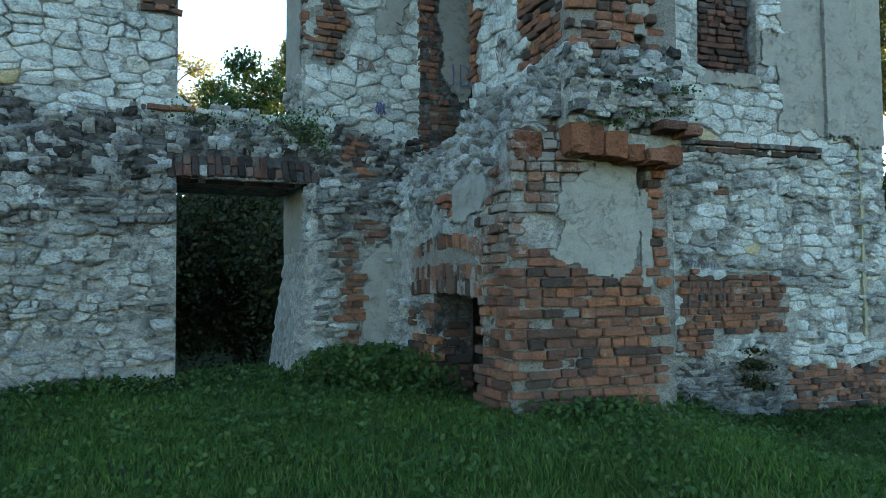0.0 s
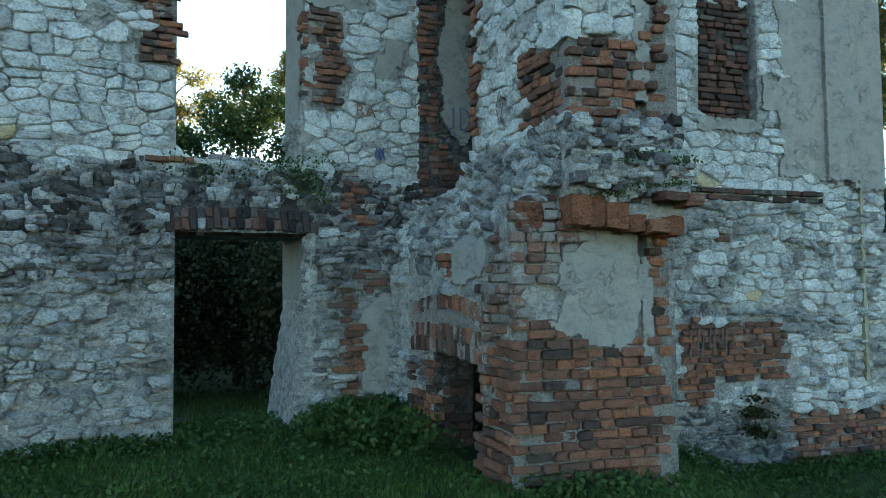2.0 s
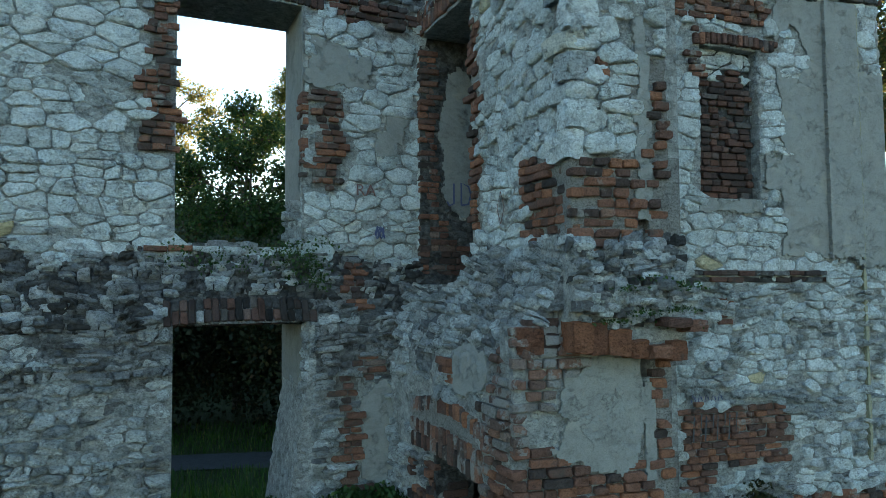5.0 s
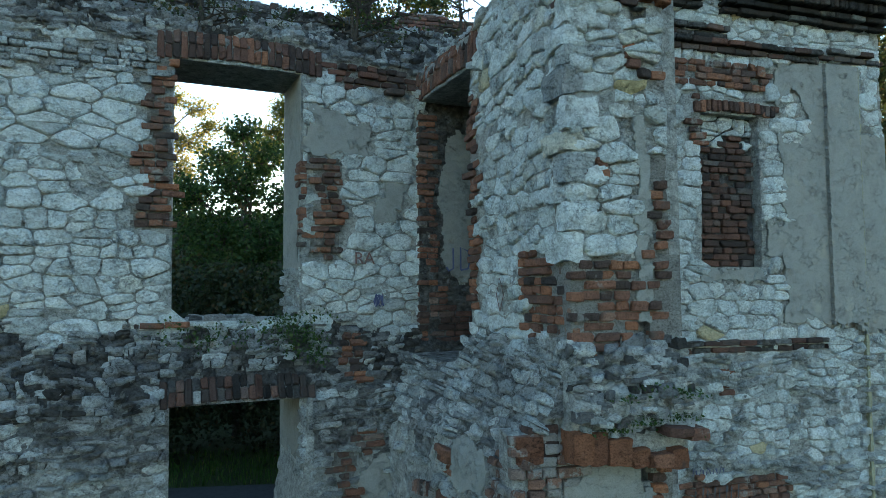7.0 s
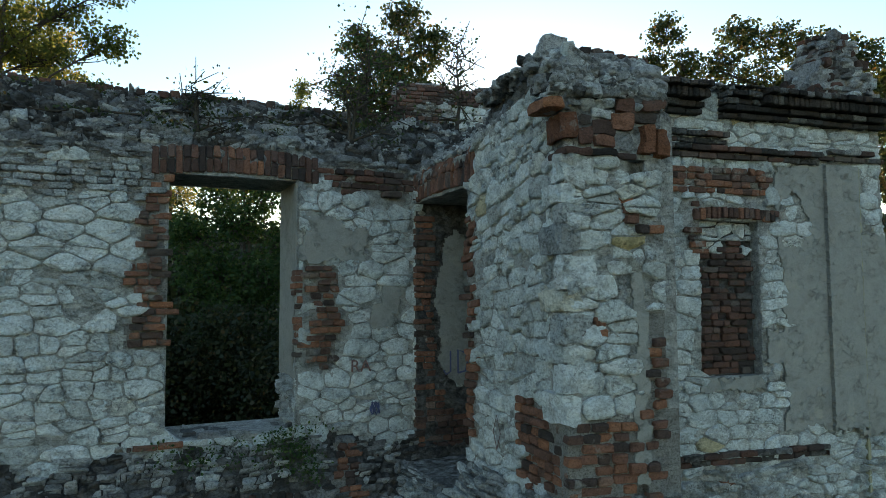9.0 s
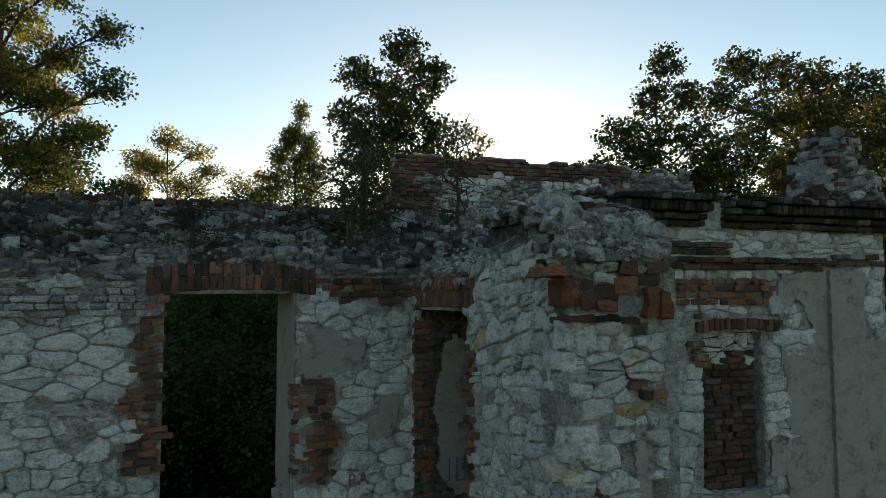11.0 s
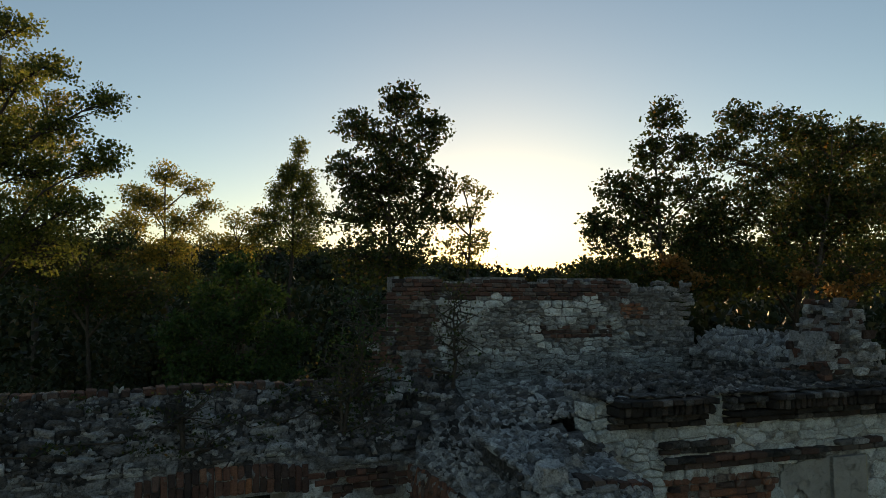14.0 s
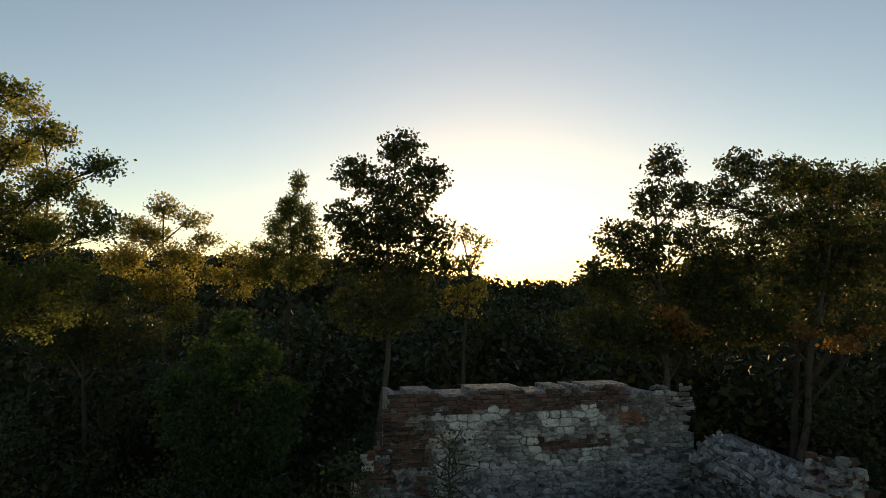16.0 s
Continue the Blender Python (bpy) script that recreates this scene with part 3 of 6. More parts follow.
def courses(face, parent, u0, u1, z0, rows, proud, mat, rng, back=-0.1, ragged=0.0, gone=0.0, length=0.25):
    """Projecting brick courses, row by row with the given overhang."""
    bag = Pieces(parent, "brick", mat, 120)
    for r in range(rows):
        v = face.v_of(z0) + r * 0.077
        u = u0 - (0.12 if r % 2 else 0)
        p = proud[r] if isinstance(proud, (list, tuple)) else proud
        while u < u1:
            w = length * rng.uniform(0.92, 1.05)
            if rng.random() > gone and u >= u0 - 0.13:
                bag.add(brick_shape(face, max(u, u0), min(u + w - 0.01, u1), v + rng.uniform(-0.004, 0.004), v + rng.uniform(0.056, 0.068), p + rng.uniform(-ragged, ragged), rng, back), rng.choice((mat, mat, mat, DARK_RUBBLE, DARK_MORTAR)))
            u += w
    bag.done()


def structure(name, label, category):
    e = new(name)
    return tagged(e, label, category, kind="structure")

# ---- plan ----
C = (-0.323, 8.378)                                   # inner corner of the upper storey
WL, NL = (-0.9048, -0.4258), (0.4258, -0.9048)        # wall with door and window
W2, N2 = (0.392, -0.920), (-0.920, -0.392)            # return wall with the niche
WF, NF = (0.966, 0.259), (0.259, -0.966)              # front of the corner pier
WR, NR = (0.952, 0.306), (0.306, -0.952)              # side wall with the bricked window


minus = lambda t: (-t[0], -t[1])


def ground_z(x, y):
    def s(a, b, t):
        t = min(max((t - a) / (b - a), 0), 1)
        return t * t * (3 - 2 * t)
    z = 0.02 - 0.68 * s(1.2, 3.6, x) * (1 - s(9, 12, y)) * s(3.0, 6.0, y) - 0.3 * s(2.0, 6.0, x) * (1 - s(3.0, 6.0, y))
    z -= 1.95 * s(7.6 + 0.30 * min(max(x, -8), 0) + 0.5, 14.5, y)
    far = math.hypot(x, y)
    az = math.degrees(math.atan2(x, max(y, 1)))
    z += (15.0 - 6.2 * math.exp(-((az - 8) / 10.0) ** 2)) * s(70, 190, far) * s(-0.2, 0.5, y / max(far, 1))
    z += 0.05 * fbm(x, y, 3.0, 0.5) * (1 if far < 40 else 8)
    return z


def band(u, z, marks):
    """Which mortar lies at a height; the borders waver."""
    k, out = z + wob(u, z, 1.7, 0.3, 4.0) + wob(u, z, 6.0, 0.15, 5.0), 0
    for level, slot in marks:
        if k > level:
            out = slot
    return out


# wall with door and window
left = Face(C, WL, NL, [(0.52, -0.5), (0.50, 1.72), (0.42, 2.15), (0.06, 2.72), (0.0, 2.85), (0.0, 5.98), (-0.12, 6.2), (-0.45, 6.5), (-0.8, 6.72), (-0.95, 6.8)])
DOOR, WINDOW = (1.47, 2.83, -0.5, 2.11), (1.43, 2.80, 2.93, 5.74)
L_END = 6.6
def left_base(u, z):
    k = z + wob(u, z, 1.7, 0.25, 4.0)
    if u < -0.02 and z < 5.6:
        return "bare"
    if k < 1.5:
        return "pale" if wob(u, z, 2.2, 1.0, 9.0) > -0.3 else "scree"
    if k < 2.1:
        return "grey" if wob(u, z, 2.5, 1.0, 6.0) > -0.1 else "pale"
    if k < 2.82:
        return "rubble" if wob(u, z, 2.5, 1.0, 7.0) > 0.1 else "scree" if wob(u, z, 3.5, 1.0, 3.0) > -0.05 else "grey"
    if k < 5.85:
        return "ashlar"
    return "rubble" if k > 6.1 and wob(u, z, 2.0, 1.0, 8.0) > -0.1 else "scree" if wob(u, z, 3.0, 1.0, 28.0) > 0.1 else "grey"


left_zones = Zones(left_base, [
    ("brick", 2.80, 3.08, 3.9, 5.75), ("brick", 0.98, 1.32, 3.62, 4.78), ("brick", 0.96, 1.16, -0.1, 1.5), ("brick", 0.66, 0.92, 1.5, 1.72), ("brick", 0.55, 0.8, -0.1, 0.35), ("brick", 0.80, 1.02, 2.2, 2.75),
    ("oplaster", 0.72, 0.24, 0.9, 0.55), ("oplaster", 0.58, 0.22, 0.6, 0.4), ("bare", 0.2, 0.42, 0.4, 1.7), ("brick", 3.0, 3.22, 3.9, 4.2), ("brick", 3.05, 3.25, 4.5, 4.75), ("oashlar", 3.7, 0.3, 4.3, 0.2), ("plaster", 0.92, 1.38, 4.82, 5.42), ("plaster", 0.62, 0.95, 4.80, 5.22), ("plaster", 0.30, 0.55, 4.05, 4.36), ("plaster", 0.2, 0.4, 4.2, 4.55), ("palebrick", 2.95, 4.6, 5.5, 5.78),
    ("darkbrick", 0.0, 1.3, 5.7, 5.95), ("=void", 1.20, 2.98, 5.72, 6.08), ("=void", 1.40, 2.9, 2.11, 2.42),
], 0.06, 2.0)
us = steps(-1.0, L_END, 0.028, (DOOR[0], DOOR[1], WINDOW[0], WINDOW[1]))
vs = steps(0.0, left.v1, 0.028, (left.v_of(DOOR[3]), left.v_of(WINDOW[2]), left.v_of(WINDOW[3])))
wall_west = tagged(core(left, "wall_west", us, vs, lambda u, z: not inside((DOOR, WINDOW), u, z), 0.9, MORTAR, lambda u, v: 0.055 if left.oz(v)[1] > 6.0 or 1.8 < left.oz(v)[1] < 2.85 else 0.034, 1.0,
                        others=(GREY_MORTAR, DARK_MORTAR, JOINT), pick=lambda u, z: 3 if "brick" in left_zones(u, z) else band(u, z, ((1.5, 1), (2.3, 2), (2.8, 0), (5.9, 1), (6.15, 2)))),
                   "ruined two-storey rubble wall of pale limestone with door and window openings", "wall", kind="structure")


lay(left, wall_west, -1.0, L_END, 0.0, left.v1, left_zones, (DOOR, WINDOW), 3)
rng = random.Random(5)
courses(left, wall_west, 2.62, 3.15, 2.86, 1, 0.05, BRICK, rng, -0.05, 0.02)
soldiers(left, wall_west, 1.20, 2.98, 5.72, 0.30, 0.07, DARK_BRICK, rng, 0.022)
soldiers(left, wall_west, 1.38, 2.92, 2.10, 0.27, 0.04, DARK_BRICK, rng, 0.03, -0.2, (DARK_BRICK, DARK_BRICK, SOOT, DARK_RUBBLE))

def rough_block(name, o, ax, ay, w, d, h, mat, parent, seed, cuts=3, amp=0.03):
    """One rough-hewn block standing on o, along two level directions."""
    bm = bmesh.new()
    bmesh.ops.create_cube(bm, size=1.0)
    bmesh.ops.subdivide_edges(bm, edges=bm.edges[:], cuts=cuts, use_grid_fill=True)
    ax, ay = Vector((*ax, 0)), Vector((*ay, 0))
    for v in bm.verts:
        p = v.co.copy()
        p *= 1 - 0.10 * (abs(p.x * p.y) + abs(p.y * p.z) + abs(p.x * p.z))
        q = Vector(o) + ax * (p.x + 0.5) * w + ay * (p.y + 0.5) * d + Vector((0, 0, (p.z + 0.5) * h))
        v.co = q + noise.noise_vector(q * 7 + Vector((seed, 0, 0))) * amp + noise.noise_vector(q * 24 + Vector((0, seed, 0))) * min(amp * 0.45, 0.4 * min(w, h) / (cuts + 1))
    bmesh.ops.recalc_face_normals(bm, faces=bm.faces[:])
    me = bpy.data.meshes.new(name)
    bm.to_mesh(me)
    bm.free()
    me.materials.append(mat)
    ob = new(name, me)
    ob.parent = parent
    return ob


# splayed foot of the door jamb
jv, jf = [], []
for i, z in enumerate(steps(-0.5, 1.75, 0.045)):
    u = DOOR[0] + 0.25 * max(0, 1.7 - max(z, 0)) / 1.7 + 0.02 * noise.noise(Vector((z * 9, 3, 1))) + 0.012 * noise.noise(Vector((z * 31, 1, 5)))
    for k in range(14):
        back = max(0, k - 1) * 0.105
        e = DOOR[0] - 0.06 if k == 0 else u - 0.02 * (k > 1) + 0.02 * noise.noise(Vector((z * 8, back * 8, 7)))
        q = Vector((*C, 0)) + Vector((*WL, 0)) * e + Vector((*NL, 0)) * (0.515 - 0.01 * (k == 1) - back + 0.012 * noise.noise(Vector((z * 17, k, 2))))
        jv.append((q.x, q.y, z))
    if i:
        jf += [((i - 1) * 14 + k, (i - 1) * 14 + k + 1, i * 14 + k + 1, i * 14 + k) for k in range(13)]
mesh_object("door_jamb", jv, jf, MORTAR, wall_west, "splayed jamb of rough pale plaster")

# loose stones on the window sill
rs = random.Random(77)
for k in range(16):
    u = rs.uniform(WINDOW[0] + 0.02, WINDOW[1] - 0.15)
    o = left.at(u, left.v_of(2.93), -rs.uniform(0.0, 0.5))
    rough_block("sill_stone", (o.x, o.y, 2.9), minus(WL), minus(NL), rs.uniform(0.08, 0.22), rs.uniform(0.1, 0.2), rs.uniform(0.05, 0.09), rs.choice((PALE_RUBBLE, SCREE, WEATHERED)), wall_west, k, 1, 0.03)

# return wall with the niche below and the tall opening above
ret = Face(C, W2, N2, [(0.55, -0.5), (0.55, 1.45), (0.50, 1.85), (0.08, 2.72), (0.0, 2.85), (0.0, 5.88), (-0.25, 6.08), (-0.8, 6.5), (-1.5, 6.72), (-2.2, 6.80)],
           lambda u, z: 0.27 * max(0, u - 1.5) * min(max((z - 3.6) / 2.28, 0), 1) * (1 if z < 5.88 else max(0, (6.72 - z) / 0.84)))
def ret_top(u):
    return min(6.47 + (3.3 - u) / 5.5, 6.52 - 0.62 * max(0, u - 2.4) + 0.08 * wob(u, 0, 5, 1, 9))


NICHE, TALL = (1.85, 2.80, -0.5, 0.93), (0.06, 1.53, 2.5, 5.55)
VOID = (1.2, 2.82, -0.5, 0.93)                        # the hollow behind the niche
def ret_base(u, z):
    k = z + wob(u, z, 1.7, 0.25, 14.0)
    if z < 2.3 and u > 3.33:
        return "bare"
    if z > ret_top(u) - 0.03:
        return "bare"
    if k < 1.2:
        return "pale"
    if k < 1.9:
        return "pale" if wob(u, z, 3.0, 1.0, 16.0) > 0 else "bare"
    if k < 2.75:
        return "scree" if wob(u, z, 3.0, 1.0, 17.0) > 0.12 else "pale"
    if k < 5.82:
        return "field"
    return "scree" if k < 6.1 or wob(u, z, 2.5, 1.0, 18.0) > 0.1 else "rubble"


ret_zones = Zones(ret_base, [
    ("brick", 1.53, 1.72, 3.0, 5.2), ("brick", 2.55, 3.5, 2.86, 3.55), ("brick", 2.78, 3.34, -0.5, 1.15), ("limed", 2.95, 3.34, 1.1, 2.1), ("limed", 2.8, 3.1, 1.3, 1.75), ("brick", 1.22, 1.86, -0.4, 0.9), ("grey", 1.35, 1.7, 0.55, 0.9),
    ("=void", 0.0, 1.75, 5.55, 5.95), ("=void", 1.24, 2.86, 0.93, 1.40), ("obare", 0.9, 0.35, 1.2, 0.4), ("oplaster", 2.5, 0.4, 1.75, 0.22), ("brick", 1.95, 2.2, 1.62, 1.85),
], 0.05, 12.0)
us = steps(-0.2, 3.42, 0.03, (VOID[0], NICHE[0], NICHE[1], TALL[0], TALL[1]))
vs = steps(0.0, ret.v1, 0.03, (ret.v_of(NICHE[3]), ret.v_of(TALL[2]), ret.v_of(TALL[3])))
wall_return = tagged(core(ret, "wall_return", us, vs, lambda u, z: not inside((VOID, TALL), u, z) and (z > 2.3 or u < 3.345) and z < ret_top(u), 1.0, MORTAR, lambda u, v: 0.05 if ret.oz(v)[1] > 5.7 or 1.5 < ret.oz(v)[1] < 2.85 else 0.036, 7.0,
                          others=(GREY_MORTAR, DARK_MORTAR, JOINT), pick=lambda u, z: 3 if "brick" in ret_zones(u, z) else band(u, z, ((1.75, 1), (2.75, 0), (5.85, 1), (6.15, 2)))),
                     "ruined return wall with a low arched niche and a tall opening above", "wall", kind="structure")


lay(ret, wall_return, -0.2, 3.42, 0.0, ret.v1, ret_zones, (NICHE, TALL), 8)
core(ret, "niche_jamb", steps(1.2, 1.85, 0.03), steps(0, 1.43, 0.03), lambda u, z: True, -0.17, MORTAR, 0.03, 8.0, wall_return)
hole = lambda o: (C[0] - o * N2[0], C[1] - o * N2[1])
# added dark sheet closing the hollow; its colour stands in for shade
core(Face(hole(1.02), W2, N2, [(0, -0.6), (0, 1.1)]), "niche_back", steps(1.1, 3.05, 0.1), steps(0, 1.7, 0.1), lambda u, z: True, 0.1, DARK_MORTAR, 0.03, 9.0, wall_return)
# added sheet, dark for shade, that stops light from behind the tall opening
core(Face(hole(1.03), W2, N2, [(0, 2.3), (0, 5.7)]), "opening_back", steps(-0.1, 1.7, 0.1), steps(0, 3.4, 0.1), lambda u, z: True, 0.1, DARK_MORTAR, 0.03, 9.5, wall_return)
soldiers(ret, wall_return, 0.0, 1.72, 5.55, 0.36, 0.04, BRICK, rng, 0.022)
soldiers(ret, wall_return, 1.24, 2.84, 0.90, 0.27, 0.03, LIMED_BRICK, rng, 0.035)
soldiers(ret, wall_return, 1.24, 2.98, 1.20, 0.13, 0.14, LIMED_BRICK, rng, 0.03)
core(ret, "arch_filling", steps(1.26, 2.86, 0.03), steps(ret.v_of(1.14), ret.v_of(1.38), 0.03), lambda u, z: True, 0.05, JOINT, 0.03, 9.2, wall_return, 0.012, "rubble between the two arch rings")

# corner pier: lower and upper front
low = Face((0.50, 5.09), WF, NF, [(0.02, -0.5), (0.0, 0.6), (0.0, 2.0), (-0.03, 2.18)])
LOW_HOLE, UP_HOLES = (1.03, 1.15, 1.76, 1.95), ((0.56, 0.70, 5.33, 5.50), (0.55, 0.68, 2.88, 3.0))
low_zones = Zones(lambda u, z: "limed" if z > 1.28 + wob(u, z, 3.0, 0.25, 24.0) else "brick", [
    ("oplaster", 0.74, 0.36, 1.52, 0.46), ("oplaster", 0.52, 0.30, 1.38, 0.20), ("plaster", 0.52, 1.05, 1.5, 1.96), ("=plaster", 1.07, 1.15, 0.95, 1.74), ("=brick", 1.16, 1.32, -0.5, 2.0), ("obare", 0.25, 0.16, 1.42, 0.13),
], 0.05, 22.0)
pier_low = tagged(core(low, "pier_lower", steps(0, 1.32, 0.03), steps(0, low.v1, 0.03), lambda u, z: not inside((LOW_HOLE,), u, z), 0.3, MORTAR, 0.03, 21.0, others=(JOINT,), pick=lambda u, z: 1 if low_zones(u, z) == "brick" else 0),
                  "brick foot of the corner pier with a patch of plaster", "pier", kind="structure")
lay(low, pier_low, 0.0, 1.32, 0.0, low.v1, low_zones, (LOW_HOLE,), 23, 300)

up = Face((0.97, 5.215), WF, NF, [(0.0, 2.2), (0.0, 5.9), (0.03, 5.98), (-0.06, 6.2), (-0.3, 6.38), (-1.0, 6.44), (-2.0, 6.48)])
up_zones = Zones(lambda u, z: "field" if z < 5.5 else "bare" if z < 5.88 else "scree" if wob(u, z, 3.0, 1.0, 19.0) > -0.05 else "grey", [
    ("obare", 0.38, 0.12, 4.8, 0.2), ("brick", -0.1, 0.95, 2.6, 3.5), ("bare", 0.0, 0.3, 4.6, 4.75), ("brick", 0.0, 0.35, 4.1, 4.22), ("plaster", 0.56, 0.67, 2.9, 4.6), ("obare", 0.15, 0.12, 4.55, 0.2), ("brick", 0.5, 0.66, 5.0, 5.25), ("brick", 0.68, 0.9, 2.6, 4.3), ("brick", 0.68, 0.9, 4.85, 5.0),
], 0.05, 32.0)
pier_up = tagged(core(up, "pier_upper", steps(0, 0.85, 0.03), steps(0, up.v1, 0.03), lambda u, z: u > 0.3 * max(0, z - 5.98 + 0.1 * wob(u, z, 8, 1, 2)) and not inside(UP_HOLES, u, z), 2.15, MORTAR, lambda u, v: 0.042 if up.oz(v)[1] < 5.9 else 0.07, 31.0, others=(GREY_MORTAR, DARK_MORTAR, JOINT), pick=lambda u, z: 3 if "brick" in up_zones(u, z) else band(u, z, ((5.6, 1), (6.02, 2)))),
                 "upper storey of the corner pier, limestone with brick quoins", "pier", kind="structure")
lay(up, pier_up, 0.0, 0.85, 0.0, up.v1, up_zones, UP_HOLES, 33)

# broken springers of vaults on the pier
def springer(name, label, z, u0, u1, deep, seed, tall):
    f = Face((0.50, 5.09), WF, NF, [(-0.1, z - 0.02), (deep * 0.9, z), (deep, z + 0.02), (deep, z + 0.17), (deep * 0.7, z + 0.22), (deep * 1.45, z + 0.36), (deep * 1.3, z + 0.5), (deep * 0.6, z + tall), (-0.15, z + tall + 0.08)])
    body = tagged(core(f, name, steps(u0, u1, 0.025), steps(0, f.v1, 0.025), lambda u, z: True, 0.4, MORTAR, lambda u, v: 0.0 if v < 0.5 else 0.14, seed), label, "vault remains", kind="structure")
    rr = random.Random(int(seed))
    for u, w, dz, h, out, mat in ((0.385, 0.145, 0.015, 0.235, 0.05, TERRACOTTA), (0.535, 0.115, 0.0, 0.245, 0.045, TERRACOTTA), (0.655, 0.19, -0.015, 0.20, 0.06, TERRACOTTA), (0.85, 0.14, -0.03, 0.13, 0.05, TERRACOTTA),
                                  (1.0, 0.16, -0.04, 0.10, 0.09, BRICK), (1.17, 0.13, -0.06, 0.15, 0.07, TERRACOTTA), (1.28, 0.13, 0.16, 0.09, 0.16, BRICK), (1.08, 0.2, 0.2, 0.07, 0.17, DARK_BRICK),
                                  (0.02, 0.2, 0.0, 0.2, -0.10, TERRACOTTA), (0.22, 0.14, 0.02, 0.14, -0.11, DARK_BRICK), (0.12, 0.25, 0.19, 0.07, -0.14, BRICK)):
        o = low.at(u, 0, out + deep * (1.0 if u > 0.35 else 0.7))
        rough_block("springer_block", (o.x, o.y, z + dz), WF, minus(NF), w + 0.012, 0.25, h, mat, body, u * 7, 6, 0.016)
    for k in range(170):
        v = rr.uniform(f.v_of(z + 0.2), f.v1 - 0.1)
        o = f.at(rr.uniform(u0 - 0.02, u1 - 0.05), v, rr.uniform(-0.02, 0.07))
        rough_block("stone", (o.x, o.y, o.z - 0.03), WF, minus(NF), rr.uniform(0.04, 0.15), rr.uniform(0.1, 0.2), rr.uniform(0.03, 0.085), rr.choice((PALE_RUBBLE, SCREE, WEATHERED, PALE_RUBBLE, DARK_RUBBLE)), body, k, 1, 0.035)
    lay(f, body, u0, u1, f.v_of(z + 0.3), f.v1, Zones(lambda u, z: "scree" if wob(u, z, 5, 1, seed) > -0.1 else "bare", [], 0.1, seed), (), int(seed), 80)
    return f


cap = springer("vault_springer", "broken vault springer of small stones overhanging the pier", 1.97, 0.40, 1.36, 0.15, 41.0, 0.8)

rq = random.Random(46)
# quoins where return wall and pier meet
z, k = 3.45, 0
while z < 5.5:
    h = rq.uniform(0.13, 0.27)
    w, d = (rq.uniform(0.22, 0.36), rq.uniform(0.12, 0.2)) if k % 2 else (rq.uniform(0.12, 0.18), rq.uniform(0.25, 0.4))
    o = up.at(-0.035, 0, 0.028)
    rough_block("quoin", (o.x, o.y, z), WF, minus(W2), w, d, h - 0.012, rq.choice((LIMESTONE, LIMESTONE, PALE_RUBBLE)), pier_up, k, 3, 0.028)
    z += h
    k += 1
# band of terracotta springer blocks round the head of the pier
for u, w, z, h, out, mat in ((-0.05, 0.16, 5.63, 0.21, 0.05, TERRACOTTA), (0.11, 0.14, 5.60, 0.13, 0.03, DARK_BRICK), (0.12, 0.12, 5.74, 0.10, 0.02, SOOT), (0.25, 0.17, 5.58, 0.09, 0.05, BRICK),
                             (0.24, 0.2, 5.68, 0.10, 0.03, DARK_BRICK), (0.43, 0.15, 5.57, 0.15, 0.02, SCREE), (0.40, 0.19, 5.72, 0.13, 0.06, BRICK), (0.44, 0.17, 5.86, 0.10, 0.05, DARK_BRICK), (0.23, 0.18, 5.80, 0.09, 0.03, SCREE),
                             (0.65, 0.115, 5.53, 0.24, 0.08, TERRACOTTA), (0.77, 0.11, 5.52, 0.22, 0.07, TERRACOTTA), (0.60, 0.2, 5.78, 0.10, 0.04, SOOT), (0.66, 0.2, 5.89, 0.09, 0.05, DARK_BRICK),
                             (-0.20, 0.17, 5.85, 0.075, 0.09, BRICK), (-0.03, 0.24, 5.50, 0.06, 0.08, DARK_BRICK), (0.21, 0.22, 5.495, 0.06, 0.07, SOOT), (0.43, 0.17, 5.50, 0.05, 0.05, DARK_BRICK)):
    o = up.at(u, 0, out)
    rough_block("springer_block", (o.x, o.y, z), WF, minus(NF), w, 0.3, h, mat, pier_up, u * 9 + z, 6, 0.026)
# stones of the broken head above it
for k in range(190):
    u, back = rq.uniform(-0.15, 0.84), rq.uniform(0.0, 0.6)
    z = 5.92 + 0.55 * back + rq.uniform(-0.06, 0.22) - 0.12 * abs(u - 0.2)
    o = up.at(u, 0, -back + 0.05)
    rough_block("stone", (o.x, o.y, z), WF, minus(NF), rq.uniform(0.05, 0.15), rq.uniform(0.08, 0.16), rq.uniform(0.03, 0.09), rq.choice((SCREE, WEATHERED, SCREE, PALE_RUBBLE, DARK_RUBBLE)), pier_up, k, 1, 0.035)
o = up.at(-0.02, 0, -0.28)
rough_block("stone", (o.x, o.y, 6.34), WF, minus(NF), 0.22, 0.24, 0.22, WEATHERED, pier_up, 3, 3, 0.04)
for k in range(6):
    o = up.at(0.28 + 0.105 * k, 0, -0.22)
    rough_block("brick", (o.x, o.y, 6.36 - 0.012 * k), WF, minus(NF), 0.095, 0.24, 0.11, DARK_BRICK, pier_up, k + 60, 1, 0.012)


